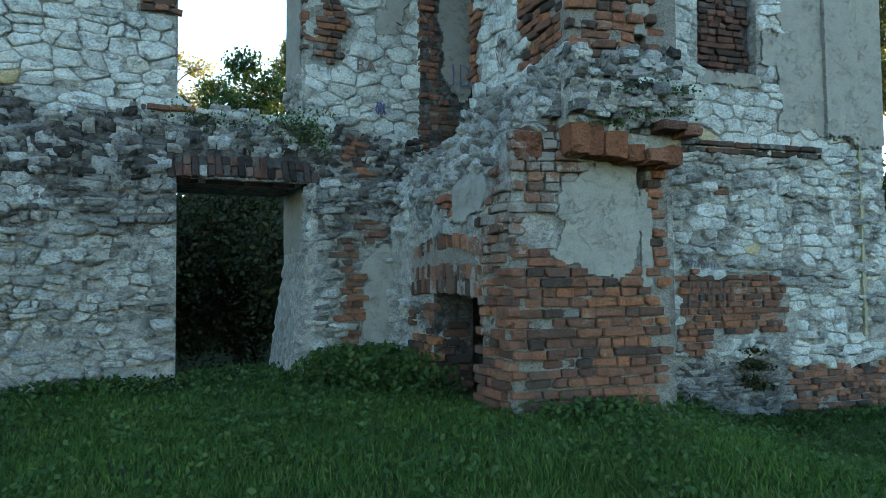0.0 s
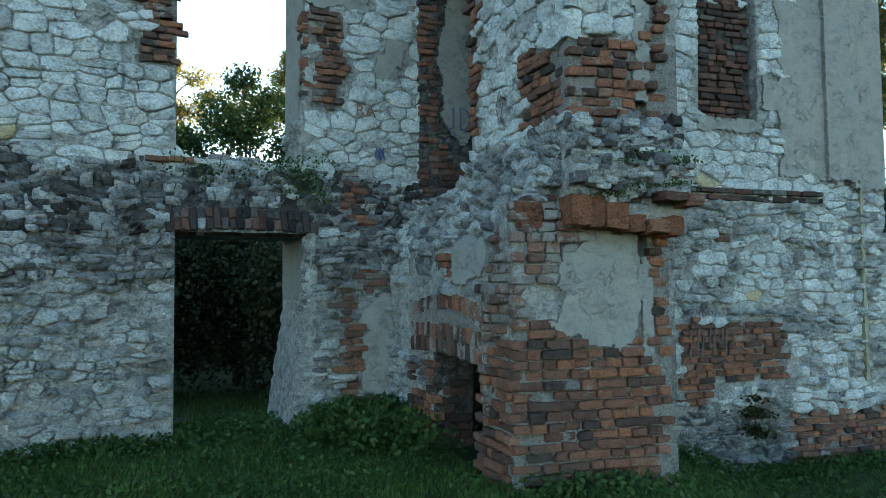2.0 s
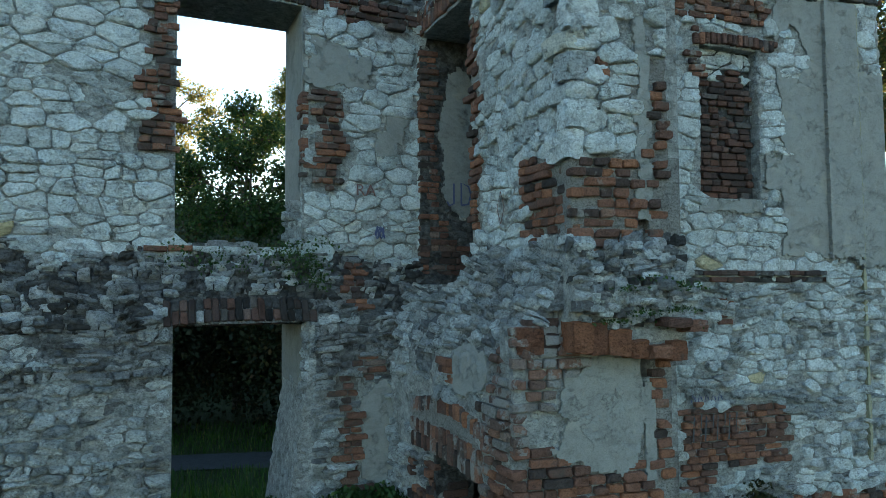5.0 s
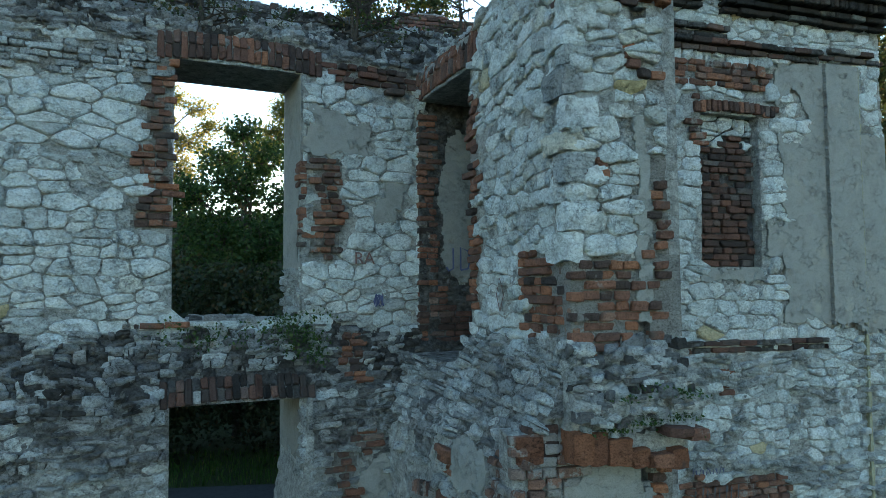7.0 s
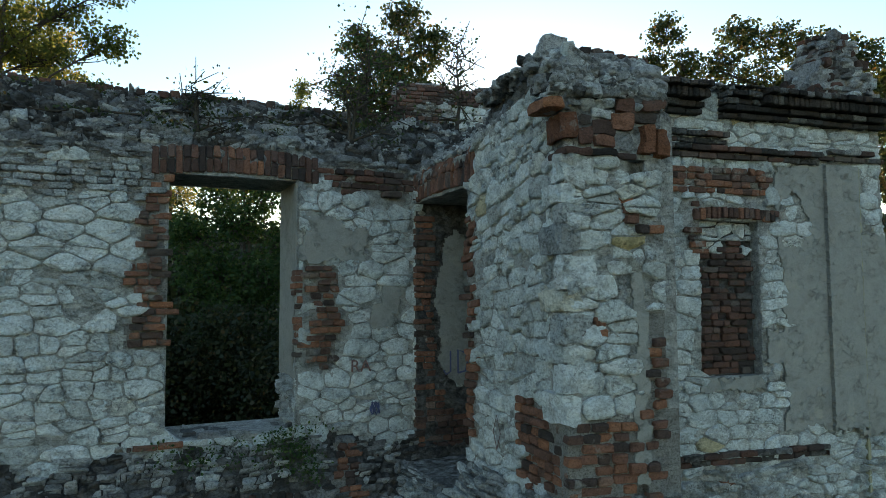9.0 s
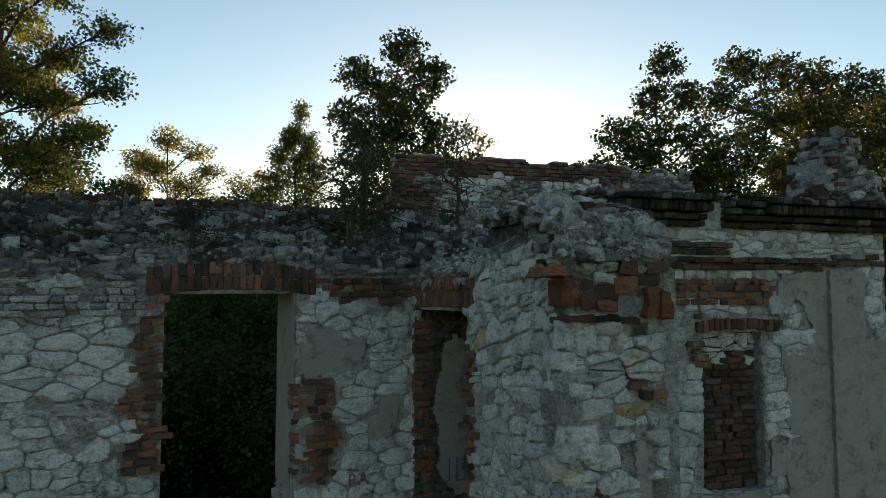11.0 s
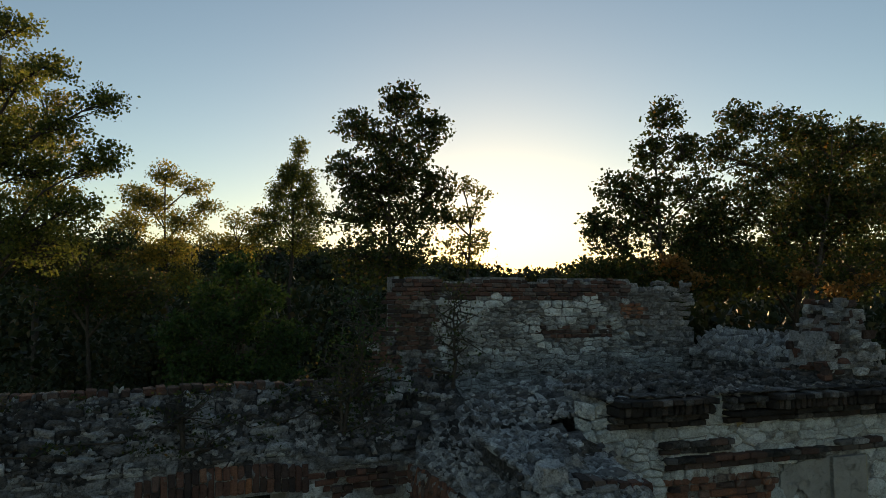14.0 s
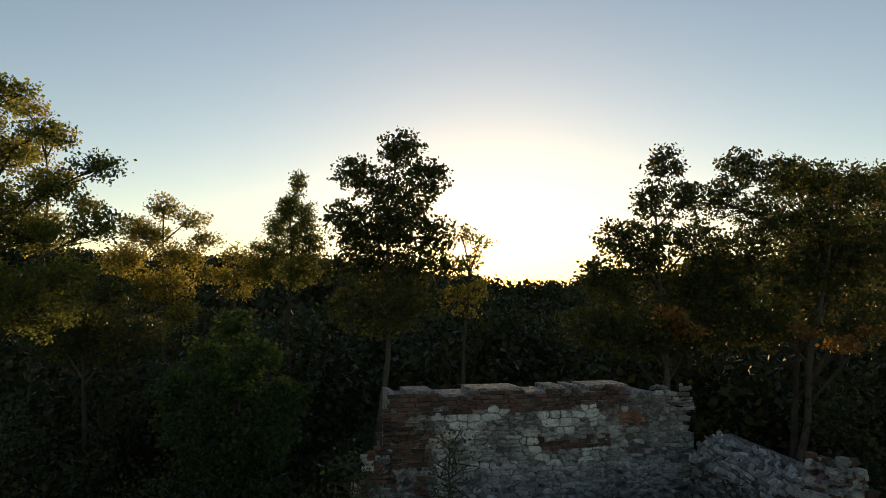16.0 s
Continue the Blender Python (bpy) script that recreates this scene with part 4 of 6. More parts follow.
# side wall with the bricked window
R0 = (1.5, 7.396)
side = Face(R0, WR, NR, [(0.03, -1.2), (0.0, 0.2), (0.0, 6.85)])
BLIND = (1.55, 2.39, 3.48, 5.28)
side_zones = Zones(lambda u, z: ("field" if wob(u, z, 2.4, 1.0, 58.0) > -0.05 else "pale") if z < 2.5 else "ashlar", [
    ("plaster", 2.68, 3.97, 2.85, 5.98), ("plaster", 3.9, 4.4, 2.7, 5.2), 
    ("brick", 1.2, 2.7, 0.42, 1.08), ("brick", 1.2, 1.6, 0.05, 0.5), ("grey", 1.0, 2.8, -0.7, 0.15), ("brick", 2.7, 4.4, -0.75, -0.02),
    ("brick", 1.42, 1.56, 4.9, 5.5), ("brick", 1.1, 2.55, 5.62, 5.90), ("plaster", 2.45, 2.8, 3.6, 4.0), ("oashlar", 2.9, 0.22, 5.3, 0.3), ("plaster", 1.5, 2.4, 3.33, 3.48), ("=void", 1.45, 2.64, 5.28, 5.43), ("brick", 2.4, 2.75, 5.3, 5.42),
    ("brick", 1.75, 1.88, 2.0, 2.4),
], 0.06, 52.0)
us = steps(0.0, 4.34, 0.03, BLIND[:2])
vs = steps(0.0, side.v1, 0.03, (side.v_of(BLIND[2]), side.v_of(BLIND[3])))
wall_side = tagged(core(side, "wall_side", us, vs, lambda u, z: not inside((BLIND,), u, z) and z < (6.8 + 0.08 * wob(u, 0, 5, 1, 8) if u > 0.32 else 6.2), 0.9, MORTAR, 0.046, 51.0, others=(JOINT, GREY_MORTAR), pick=lambda u, z: 1 if "brick" in side_zones(u, z) else 2 if z < 0.1 + wob(u, z, 3.0, 0.3, 6.0) else 0),
                   "limestone side wall with peeling plaster and a bricked-up window", "wall", kind="structure")
lay(side, wall_side, 0.0, 4.34, 0.0, side.v1, side_zones, (BLIND,), 53)
soldiers(side, wall_side, 1.47, 2.62, 5.28, 0.125, 0.035, DARK_BRICK, rng, 0.04)
blind = Face((R0[0] - 0.14 * NR[0], R0[1] - 0.14 * NR[1]), WR, NR, [(0, 3.4), (0, 5.5)])
infill = core(blind, "window_infill", steps(1.5, 2.45, 0.08), steps(0, 2.1, 0.08), lambda u, z: True, 0.3, DARK_MORTAR, 0.02, 55.0, wall_side, None, "dark brick infill of the window")
lay(blind, infill, 1.55, 2.39, 0.0, 2.0, Zones("darkbrick", [("field", 1.5, 2.45, 4.98, 5.5)], 0.04, 56.0), (), 57)
courses(side, wall_side, 1.1, 3.27, 2.50, 2, (0.04, 0.08), DARK_BRICK, rng, -0.05, 0.015, 0.08)
# cornice
courses(side, wall_side, 1.0, 1.95, 6.17, 2, (0.05, 0.10), DARK_BRICK, rng, -0.05, 0.012, 0.06)
courses(side, wall_side, 1.05, 3.3, 6.00, 2, (0.06, 0.12), DARK_BRICK, rng, -0.05, 0.01, 0.03)
courses(side, wall_side, 3.3, 4.34, 6.06, 2, (0.05, 0.1), DARK_BRICK, rng, -0.05, 0.01, 0.1)
for a, b, c in ((0.35, 1.55, 0.35), (1.85, 4.34, 2.35)):       # two lengths with a broken gap between; the upper courses of the second start later
    courses(side, wall_side, a, b, 6.48, 2, (0.10, 0.17), SOOT, rng, -0.3, 0.02, 0.04)
    soldiers(side, wall_side, c, b, 6.64, 0.10, 0.0, SOOT, rng, 0.27, -0.3)
    courses(side, wall_side, c, b, 6.75, 1, (0.34,), SOOT, rng, -0.3, 0.025, 0.06, 0.13)
    courses(side, wall_side, a + 0.05, b, 6.83, 1, (0.20,), SOOT, rng, -0.5, 0.06, 0.15, 0.2)
courses(side, wall_side, 1.85, 2.35, 6.64, 2, (0.14, 0.20), SOOT, rng, -0.3, 0.03, 0.1, 0.2)

# plaster pilaster and stains on the side wall
pil = Face((R0[0] + 0.035 * NR[0], R0[1] + 0.035 * NR[1]), WR, NR, [(0, 2.6), (0, 6.0)])
core(pil, "pilaster", steps(3.33, 3.95, 0.018), steps(0, 3.4, 0.02), lambda u, z: 3.37 < u < 3.87 and z > 2.8 + 0.2 * wob(u, z, 5.0, 1.0, 61.0) + 0.1 * wob(u, z, 17.0, 1.0, 6.0), 0.05, PLASTER, 0.004, 62.0, wall_side, 0.04, "flat plaster pilaster strip")
st = Zones("none", [("=plaster", 3.875, 3.925, 0.3, 6.0)], 0.03, 63.0)
stf = Face((R0[0], R0[1]), WR, NR, [(0, 0.0), (0, 6.0)])
core(stf, "stained_strip", steps(3.28, 4.0, 0.02), steps(0, 6.0, 0.03), lambda u, z: st(u, z) == "plaster", 0.05, STAINED, 0.008, 64.0, wall_side, 0.045, "narrow plaster strip stained yellow by algae")

# reveals of the openings
def reveal(face, u, off, way, front, depth, z0, z1, zones, name, seed, mortar=MORTAR):
    o = face.foot + face.way * u + face.front * off
    f = Face((o.x, o.y), way, front, [(0, z0), (0, z1)])
    body = core(f, name, steps(0, depth, 0.04), steps(0, z1 - z0, 0.04), lambda a, z: True, 0.06, mortar, 0.02, seed, face_owner[face], 0.012)
    lay(f, body, 0.0, depth, 0.0, z1 - z0, zones, (), int(seed), 60)


face_owner = {left: wall_west, ret: wall_return}
reveal(left, WINDOW[0], 0.0, minus(NL), WL, 0.9, 2.93, 5.74, Zones("plaster", [("pale", 0, 1, 2.9, 3.5), ("brick", 0, 0.12, 3.6, 4.7)], 0.06, 65.0), "window_reveal", 66)
reveal(left, DOOR[0], 0.5, minus(NL), WL, 1.35, -0.3, 2.11, Zones("plaster", [("pale", 0, 0.25, -0.3, 2.1)], 0.08, 67.0), "door_reveal", 68)
# dark mortar here paints the shade within the tall opening
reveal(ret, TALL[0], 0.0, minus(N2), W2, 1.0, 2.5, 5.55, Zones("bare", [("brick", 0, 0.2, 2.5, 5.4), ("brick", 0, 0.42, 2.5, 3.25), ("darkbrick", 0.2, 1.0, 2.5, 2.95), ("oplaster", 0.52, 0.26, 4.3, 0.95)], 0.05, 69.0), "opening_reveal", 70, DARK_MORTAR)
# dark brick, with the niche's inner shade painted into brick and mortar
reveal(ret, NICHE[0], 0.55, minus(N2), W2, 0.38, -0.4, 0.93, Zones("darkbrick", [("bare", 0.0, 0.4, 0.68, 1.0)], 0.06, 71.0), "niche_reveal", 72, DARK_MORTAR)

# ---- ground ----
xs = [-400, -250, -160, -110, -80, -60, -45, -35, -27, -20] + steps(-15, 12, 0.3) + [15, 20, 27, 35, 45, 60, 80, 110, 160, 250, 400]
ys = [-300, -150, -80, -40, -20, -10] + steps(-6, 20, 0.3) + [23, 27, 32, 40, 50, 62, 75, 90, 105, 120, 140, 160, 180, 200, 220, 250, 320, 450, 700]
verts = [(x, y, ground_z(x, y)) for y in ys for x in xs]
nx = len(xs)
faces = [(j * nx + i, j * nx + i + 1, (j + 1) * nx + i + 1, (j + 1) * nx + i) for j in range(len(ys) - 1) for i in range(nx - 1)]
ground = tagged(mesh_object("ground", verts, faces, SOIL, smooth=True), "grassy ground falling away behind the ruin", "ground", kind="structure")


def quads(name, centres, sizes, mat, parent=None, label="", seed=1, slim=0.72, up=0.0):
    """Many small leaves, each a folded kite turned at random."""
    r = np.random.default_rng(seed)
    n = len(centres)
    c = np.asarray(centres, float)
    a = r.normal(size=(n, 3))
    a[:, 2] += up
    a /= np.linalg.norm(a, axis=1)[:, None]
    b = np.cross(a, r.normal(size=(n, 3)))
    b /= np.linalg.norm(b, axis=1)[:, None]
    w = np.cross(a, b)
    s = np.asarray(sizes, float)[:, None]
    v = np.stack([c - a * s * 0.5, c + b * s * slim * 0.5 + w * s * 0.08, c + a * s * 0.5, c - b * s * slim * 0.5 + w * s * 0.08], 1).reshape(-1, 3)
    me = bpy.data.meshes.new(name)
    me.vertices.add(4 * n)
    me.vertices.foreach_set("co", v.ravel())
    me.loops.add(4 * n)
    me.loops.foreach_set("vertex_index", np.arange(4 * n))
    me.polygons.add(n)
    me.polygons.foreach_set("loop_start", np.arange(n) * 4)
    me.update()
    me.validate()
    me.materials.append(mat)
    ob = new(name, me)
    if parent:
        ob.parent = parent
    if label:
        ob["label"] = label
    return ob


def tube(verts, faces, path, radii, sides=6):
    """A tapered round stem along a path."""
    k = len(verts)
    path = [Vector(p) for p in path]
    for j, (p, r) in enumerate(zip(path, radii)):
        d = (path[min(j + 1, len(path) - 1)] - path[max(j - 1, 0)]).normalized()
        a = d.cross(Vector((0.3, 1, 0.1))).normalized()
        b = d.cross(a)
        for i in range(sides):
            t = 2 * math.pi * i / sides
            verts.append(p + (a * math.cos(t) + b * math.sin(t)) * r)
    for j in range(len(path) - 1):
        for i in range(sides):
            i2 = (i + 1) % sides
            faces.append((k + j * sides + i, k + j * sides + i2, k + (j + 1) * sides + i2, k + (j + 1) * sides + i))


def tree(name, label, base, height, spread, leaf_mat, leaves=12, leaf=0.13, first=0.3, shape="oval", seed=1, stems=1, clump=0.13, limbs=34, lean=(0, 0), subs=6, twigs=4, droop=0.35):
    """A tapered trunk, limbs that branch twice, and leaves in small clumps along the twigs."""
    rng = random.Random(seed)
    root = tagged(new(name), label, "tree")
    root.location = base
    tv, tf, tips = [], [], []
    for s in range(stems):
        drift = Vector((rng.uniform(-1, 1), rng.uniform(-1, 1), 0)) * (0.12 if stems == 1 else 0.8) * spread * 0.5 + Vector((*lean, 0))
        h = height * (1 if s == 0 else rng.uniform(0.75, 0.95))
        trunk = [Vector((0, 0, -0.3)) + drift * (k / 9) ** 1.3 + Vector((rng.uniform(-1, 1), rng.uniform(-1, 1), 0)) * 0.012 * height * (k > 0) + Vector((0, 0, (h * 0.97 + 0.3) * k / 9)) for k in range(10)]
        r0 = height * 0.012 + 0.03
        tube(tv, tf, trunk, [r0 * (1 - 0.95 * k / 9) for k in range(10)], 8)
        count = limbs // stems
        for b in range(count):
            q = min(first + (1 - first) * ((b + rng.random()) / count) ** 0.9, 0.985)
            x = (q - first) / (1 - first)
            i = min(int(q * 9), 8)
            p = trunk[i].lerp(trunk[i + 1], q * 9 - i)
            if shape == "oval":
                reach = spread * (0.6 + 1.3 * x - 1.7 * x * x) * rng.uniform(0.6, 1.2)
            elif shape == "column":
                reach = spread * (0.75 * (1 - x) ** 0.7 + 0.15) * rng.uniform(0.7, 1.15)
            else:
                reach = spread * (0.85 + 0.4 * x - 0.95 * x * x) * rng.uniform(0.6, 1.2)
            t = b * 2.4 + rng.uniform(-0.5, 0.5)
            rise = rng.uniform(0.25, 0.8) * (1.9 if shape == "column" else 1) * reach * (0.5 + 0.8 * x)
            end = p + Vector((math.cos(t) * reach, math.sin(t) * reach, rise))
            mid = p.lerp(end, 0.5) + Vector((rng.uniform(-1, 1), rng.uniform(-1, 1), rng.uniform(0.0, 0.7))) * reach * 0.12
            rb = r0 * (1 - 0.9 * q) * 0.45 + 0.012
            tube(tv, tf, [p, mid, end], [rb, rb * 0.6, rb * 0.2], 5)
            for k in range(subs):
                f = 0.3 + 0.7 * (k + rng.random()) / subs
                o = p.lerp(mid, f * 2) if f < 0.5 else mid.lerp(end, f * 2 - 1)
                side = Vector((rng.gauss(0, 1), rng.gauss(0, 1), rng.gauss(droop, 0.5)))
                e = o + side.normalized() * (0.3 + 0.32 * reach) * rng.uniform(0.5, 1.3)
                tube(tv, tf, [o, e], [rb * 0.35 + 0.004, 0.005], 4)
                for w in range(twigs):
                    a = o.lerp(e, rng.uniform(0.4, 1.05))
                    c = a + Vector((rng.gauss(0, 1), rng.gauss(0, 1), rng.gauss(0.2, 0.8))) * (0.13 + 0.075 * reach)
                    tips.append((*a, *c))
    r = np.random.default_rng(seed)
    t = np.array(tips)
    kz = height / max(t[:, 2].max(), t[:, 5].max())                    # to the height and spread asked for
    kx = spread / np.quantile(np.hypot(t[:, 0], t[:, 1]), 0.96)
    t *= np.array([kx, kx, kz, kx, kx, kz])
    mesh_object("trunk", [(v.x * kx, v.y * kx, v.z * kz) for v in tv], tf, BARK, root, "", True)
    keep = r.random(len(t)) < 0.9
    t = t[keep]
    n = np.maximum(2, (leaves * (0.35 + 1.3 * r.random(len(t)))).astype(int))
    pick = np.repeat(np.arange(len(t)), n)
    f = r.random(len(pick))[:, None]
    c = t[pick, :3] + (t[pick, 3:] - t[pick, :3]) * f * 1.15 + r.normal(size=(len(pick), 3)) * clump
    quads("crown", c, leaf * (0.55 + 0.8 * r.random(len(pick))), leaf_mat, root, "", seed)
    return root


def crown_tree(name, label, x, y, lobes, mat, seed, leaf=0.15, per=88, clump=0.12, leaves=12, stems=1, russet=(), bare=0.0):
    """A tree whose limbs carry rounded masses of foliage: lobes (x, depth off the trunk, height, half width, half height)."""
    rng, r = random.Random(seed), np.random.default_rng(seed)
    z0 = ground_z(x, y) - 0.2
    root = tagged(new(name), label, "tree")
    root.location = (x, y, z0)
    top = max(l[2] + 0.6 * l[4] for l in lobes) - z0
    tv, tf = [], []
    r0 = 0.010 * top + 0.05
    lean = (sum(l[0] for l in lobes) / len(lobes) - x) * 0.7
    trunks = []
    for k in range(stems):
        dx, dy = lean + rng.uniform(-0.12, 0.12) * top * (stems > 1), rng.uniform(-0.08, 0.08) * top * (stems > 1)
        t = [Vector((dx * f ** 1.4 + rng.uniform(-1, 1) * 0.01 * top * (0 < f), dy * f + rng.uniform(-1, 1) * 0.01 * top, top * 0.93 * f)) for f in (0, 0.12, 0.25, 0.4, 0.55, 0.7, 0.85, 1.0)]
        tube(tv, tf, t, [r0 * (1 - 0.9 * f) for f in (0, 0.12, 0.25, 0.4, 0.55, 0.7, 0.85, 1.0)], 8)
        trunks.append(t)
    groups = {False: [], True: []}
    for n, (lx, ly, lz, w, h) in enumerate(tuple(lobes) + tuple(russet)):
        c = Vector((lx - x, ly, lz - z0))
        t = trunks[n % stems]
        out = math.hypot(c.x - t[4].x, c.y - t[4].y)
        f = min(max((c.z - 0.75 * out - 0.4 * h) / (top * 0.93), 0.08), 0.93) * 7
        p = t[int(f)].lerp(t[int(f) + 1], f - int(f))
        mid = p.lerp(c, 0.55) + Vector((rng.uniform(-0.2, 0.2), rng.uniform(-0.2, 0.2), 0.12 * out))
        rb = 0.035 + 0.02 * w
        tube(tv, tf, [p, mid, c], [rb, rb * 0.7, rb * 0.4], 6)
        count = max(8, int(per * w * h * (1.15 if w > 1 else 1.3)))
        ends = []
        for b in range(count):
            d = Vector((rng.gauss(0, 1), rng.gauss(0, 1), rng.gauss(0.15, 1))).normalized()
            q = (0.25 + 0.75 * rng.random() ** 0.6) * rng.choice((1, 1, 1, 1.0, 1.18))
            ends.append(c + Vector((d.x * w, d.y * w, d.z * h)) * q)
        for b, e in enumerate(ends):
            if b % 4 == 0:
                o = c.lerp(mid, rng.random() * 0.7)
                m = o.lerp(e, 0.55) + Vector((0, 0, -0.06 * (e - o).length))
                tube(tv, tf, [o, m, e], [0.022, 0.014, 0.005], 4)
        groups[n >= len(lobes)] += [e for e in ends if rng.random() >= bare]
    mesh_object("trunk", tv, tf, BARK, root, "", True)
    for is_russet, ends in groups.items():
        if ends:
            e = np.array([tuple(p) for p in ends])
            k = np.repeat(np.arange(len(e)), np.maximum(3, (leaves * (0.4 + 1.2 * r.random(len(e)))).astype(int)))
            cs = e[k] + r.normal(size=(len(k), 3)) * clump * np.array([1.15, 1.15, 0.75])
            quads("crown" if not is_russet else "russet_branch", cs, leaf * (0.6 + 0.8 * r.random(len(k))), LEAF_RUSSET if is_russet else mat, root, "" if not is_russet else "branch of russet leaves", seed)["kind"] = "stuff"
    return root


crown_tree("oak_tree", "tall dark oak with an open irregular crown behind the ruin", -2.4, 28.8, (
    (-1.8, 0, 16.2, 0.95, 0.85), (-3.7, 0.3, 15.3, 0.9, 0.8), (-0.6, -0.3, 14.9, 1.0, 0.9), (-2.6, 0.8, 14.6, 1.2, 1.1), (-4.0, 0, 13.1, 1.15, 1.1), (-1.6, -0.5, 13.4, 1.4, 1.2), (-0.4, 0.6, 12.6, 1.0, 0.9),
    (-3.5, 0.4, 11.4, 1.5, 1.0), (-1.1, 0, 11.2, 1.4, 0.9), (-2.4, 0.3, 9.6, 2.4, 1.2), (-2.8, 0.6, 12.6, 1.5, 1.2)), LEAF_OAK, 3, 0.16)
crown_tree("oak_tree", "broad oak with a dense crown and some russet leaves", 9.6, 29.6, (
    (9.8, 0, 15.8, 0.75, 0.85), (9.2, 0.3, 14.3, 0.85, 0.8), (10.7, 0.4, 14.4, 0.9, 0.9), (7.6, -0.2, 12.6, 0.9, 0.8), (6.7, 0.2, 11.1, 0.75, 0.7), (9.2, 0, 12.5, 1.2, 1.0), (10.9, -0.3, 12.4, 1.2, 1.1),
    (7.6, 0.2, 10.4, 1.4, 0.9), (10.4, 0.4, 10.3, 1.7, 1.1), (9.0, 0, 8.4, 2.2, 1.2), (8.6, 0.6, 11.6, 1.5, 1.0), (11.6, 0.3, 11.0, 1.3, 1.2), (11.8, 0.4, 9.0, 2.0, 1.3), (6.8, 0.4, 8.8, 1.6, 1.0)), LEAF_OAK, 5, 0.16, russet=((9.4, -1.6, 9.2, 0.8, 0.4), (10.2, -1.6, 8.6, 0.7, 0.35)))
crown_tree("oak_tree", "broad oak with a dense crown and some russet leaves", 15.0, 30.0, (
    (13.3, 0, 15.8, 1.0, 0.9), (12.5, 0.4, 14.4, 1.0, 0.9), (14.9, -0.2, 15.5, 1.1, 0.9), (16.6, 0.2, 15.1, 1.2, 1.0), (14.4, 0.3, 13.6, 1.5, 1.2), (16.6, 0, 13.3, 1.5, 1.2), (18.6, 0.3, 14.8, 1.4, 1.1),
    (13.0, 0, 12.0, 1.4, 1.0), (15.2, 0.2, 11.2, 1.9, 1.3), (18.6, 0.3, 12.2, 2.0, 1.5), (14.0, 0, 9.2, 2.2, 1.3), (18.0, 0, 9.2, 2.4, 1.5), (20.6, 0, 13.6, 1.6, 1.6), (12.4, 0.5, 10.6, 1.4, 1.0), (17.0, 0.6, 11.4, 1.8, 1.4), (21.0, 0, 10.6, 2.2, 1.8)), LEAF_OAK, 6, 0.16, stems=2,
    russet=((14.4, -2.4, 8.7, 0.7, 0.3), (16.0, -2.4, 8.2, 0.8, 0.3), (17.3, -2.4, 8.7, 0.6, 0.3)))
crown_tree("oak_tree", "tall dark tree with a fine feathery top", 26.0, 45.0, (
    (23.5, 0, 17.6, 1.8, 1.6), (26.6, 0.5, 17.6, 1.9, 1.6), (29.6, 0, 17.4, 2.0, 1.8), (24.0, 0, 14.2, 2.6, 2.0), (28.0, 0, 14.0, 2.8, 2.2)), LEAF_OAK, 16, 0.2, per=55, clump=0.24)
crown_tree("locust_tree", "tall spreading tree with light feathery foliage in low sun", -14.2, 20.4, (
    (-13.2, 0, 16.1, 0.8, 0.5), (-11.9, -0.3, 14.8, 0.8, 0.4), (-10.4, 0.2, 13.9, 0.85, 0.32), (-10.2, -0.2, 12.0, 0.8, 0.5), (-11.8, 0.3, 13.2, 0.9, 0.45), (-13.1, -0.2, 14.2, 1.0, 0.6), (-12.6, 0.4, 11.8, 1.2, 0.6),
    (-14.6, 0.2, 15.2, 1.2, 0.8), (-14.6, -0.4, 12.8, 1.4, 0.9), (-11.2, 0.2, 10.6, 1.0, 0.5), (-13.8, 0, 10.4, 1.6, 0.8), (-16.2, 0, 14.2, 1.4, 1.2), (-13.4, 0.3, 12.6, 1.5, 0.9), (-12.2, 0.2, 9.6, 1.4, 0.9), (-15.4, 0, 11.0, 1.8, 1.2)), LEAF_LOCUST, 7, 0.11, per=120, clump=0.14, leaves=18, stems=2)
crown_tree("locust_tree", "slim tree with thin yellow-green foliage", -17.4, 43.5, (
    (-17.9, 0, 15.8, 1.0, 0.8), (-15.9, 0.3, 15.0, 1.1, 0.5), (-18.7, 0.2, 13.8, 1.3, 0.9), (-16.6, -0.2, 12.6, 1.3, 0.9), (-17.4, 0, 10.8, 1.6, 1.0), (-16.7, 0.2, 8.9, 1.3, 1.0), (-19.8, 0.2, 14.4, 1.2, 0.8), (-20.2, 0, 12.4, 1.5, 1.0), (-15.2, 0.2, 13.6, 0.9, 0.6), (-19.4, 0, 10.4, 1.7, 1.1)), LEAF_YELLOW, 8, 0.16, per=80, clump=0.2, leaves=14)
crown_tree("locust_tree", "slim tree with thin yellow-green foliage", -22.4, 38.0, (
    (-23.6, 0, 20.6, 1.1, 0.7), (-21.9, 0.3, 19.0, 1.1, 0.6), (-24.0, 0.2, 18.0, 1.5, 1.0), (-21.8, -0.2, 16.4, 1.4, 0.9), (-20.0, 0, 15.0, 1.1, 0.6), (-22.6, 0.3, 13.6, 1.9, 1.3)), LEAF_YELLOW, 18, 0.16, per=75, clump=0.18, leaves=14)
crown_tree("maple_tree", "bushy tree turning brown below the taller ones", -15.0, 30.0, (
    (-16.8, 0, 10.4, 1.4, 0.9), (-14.6, 0.3, 10.0, 1.4, 0.9), (-18.4, 0, 9.4, 1.6, 1.2), (-16.0, 0.3, 8.2, 2.0, 1.4), (-13.4, 0, 8.2, 1.6, 1.2)), LEAF_OAK, 19, 0.15)
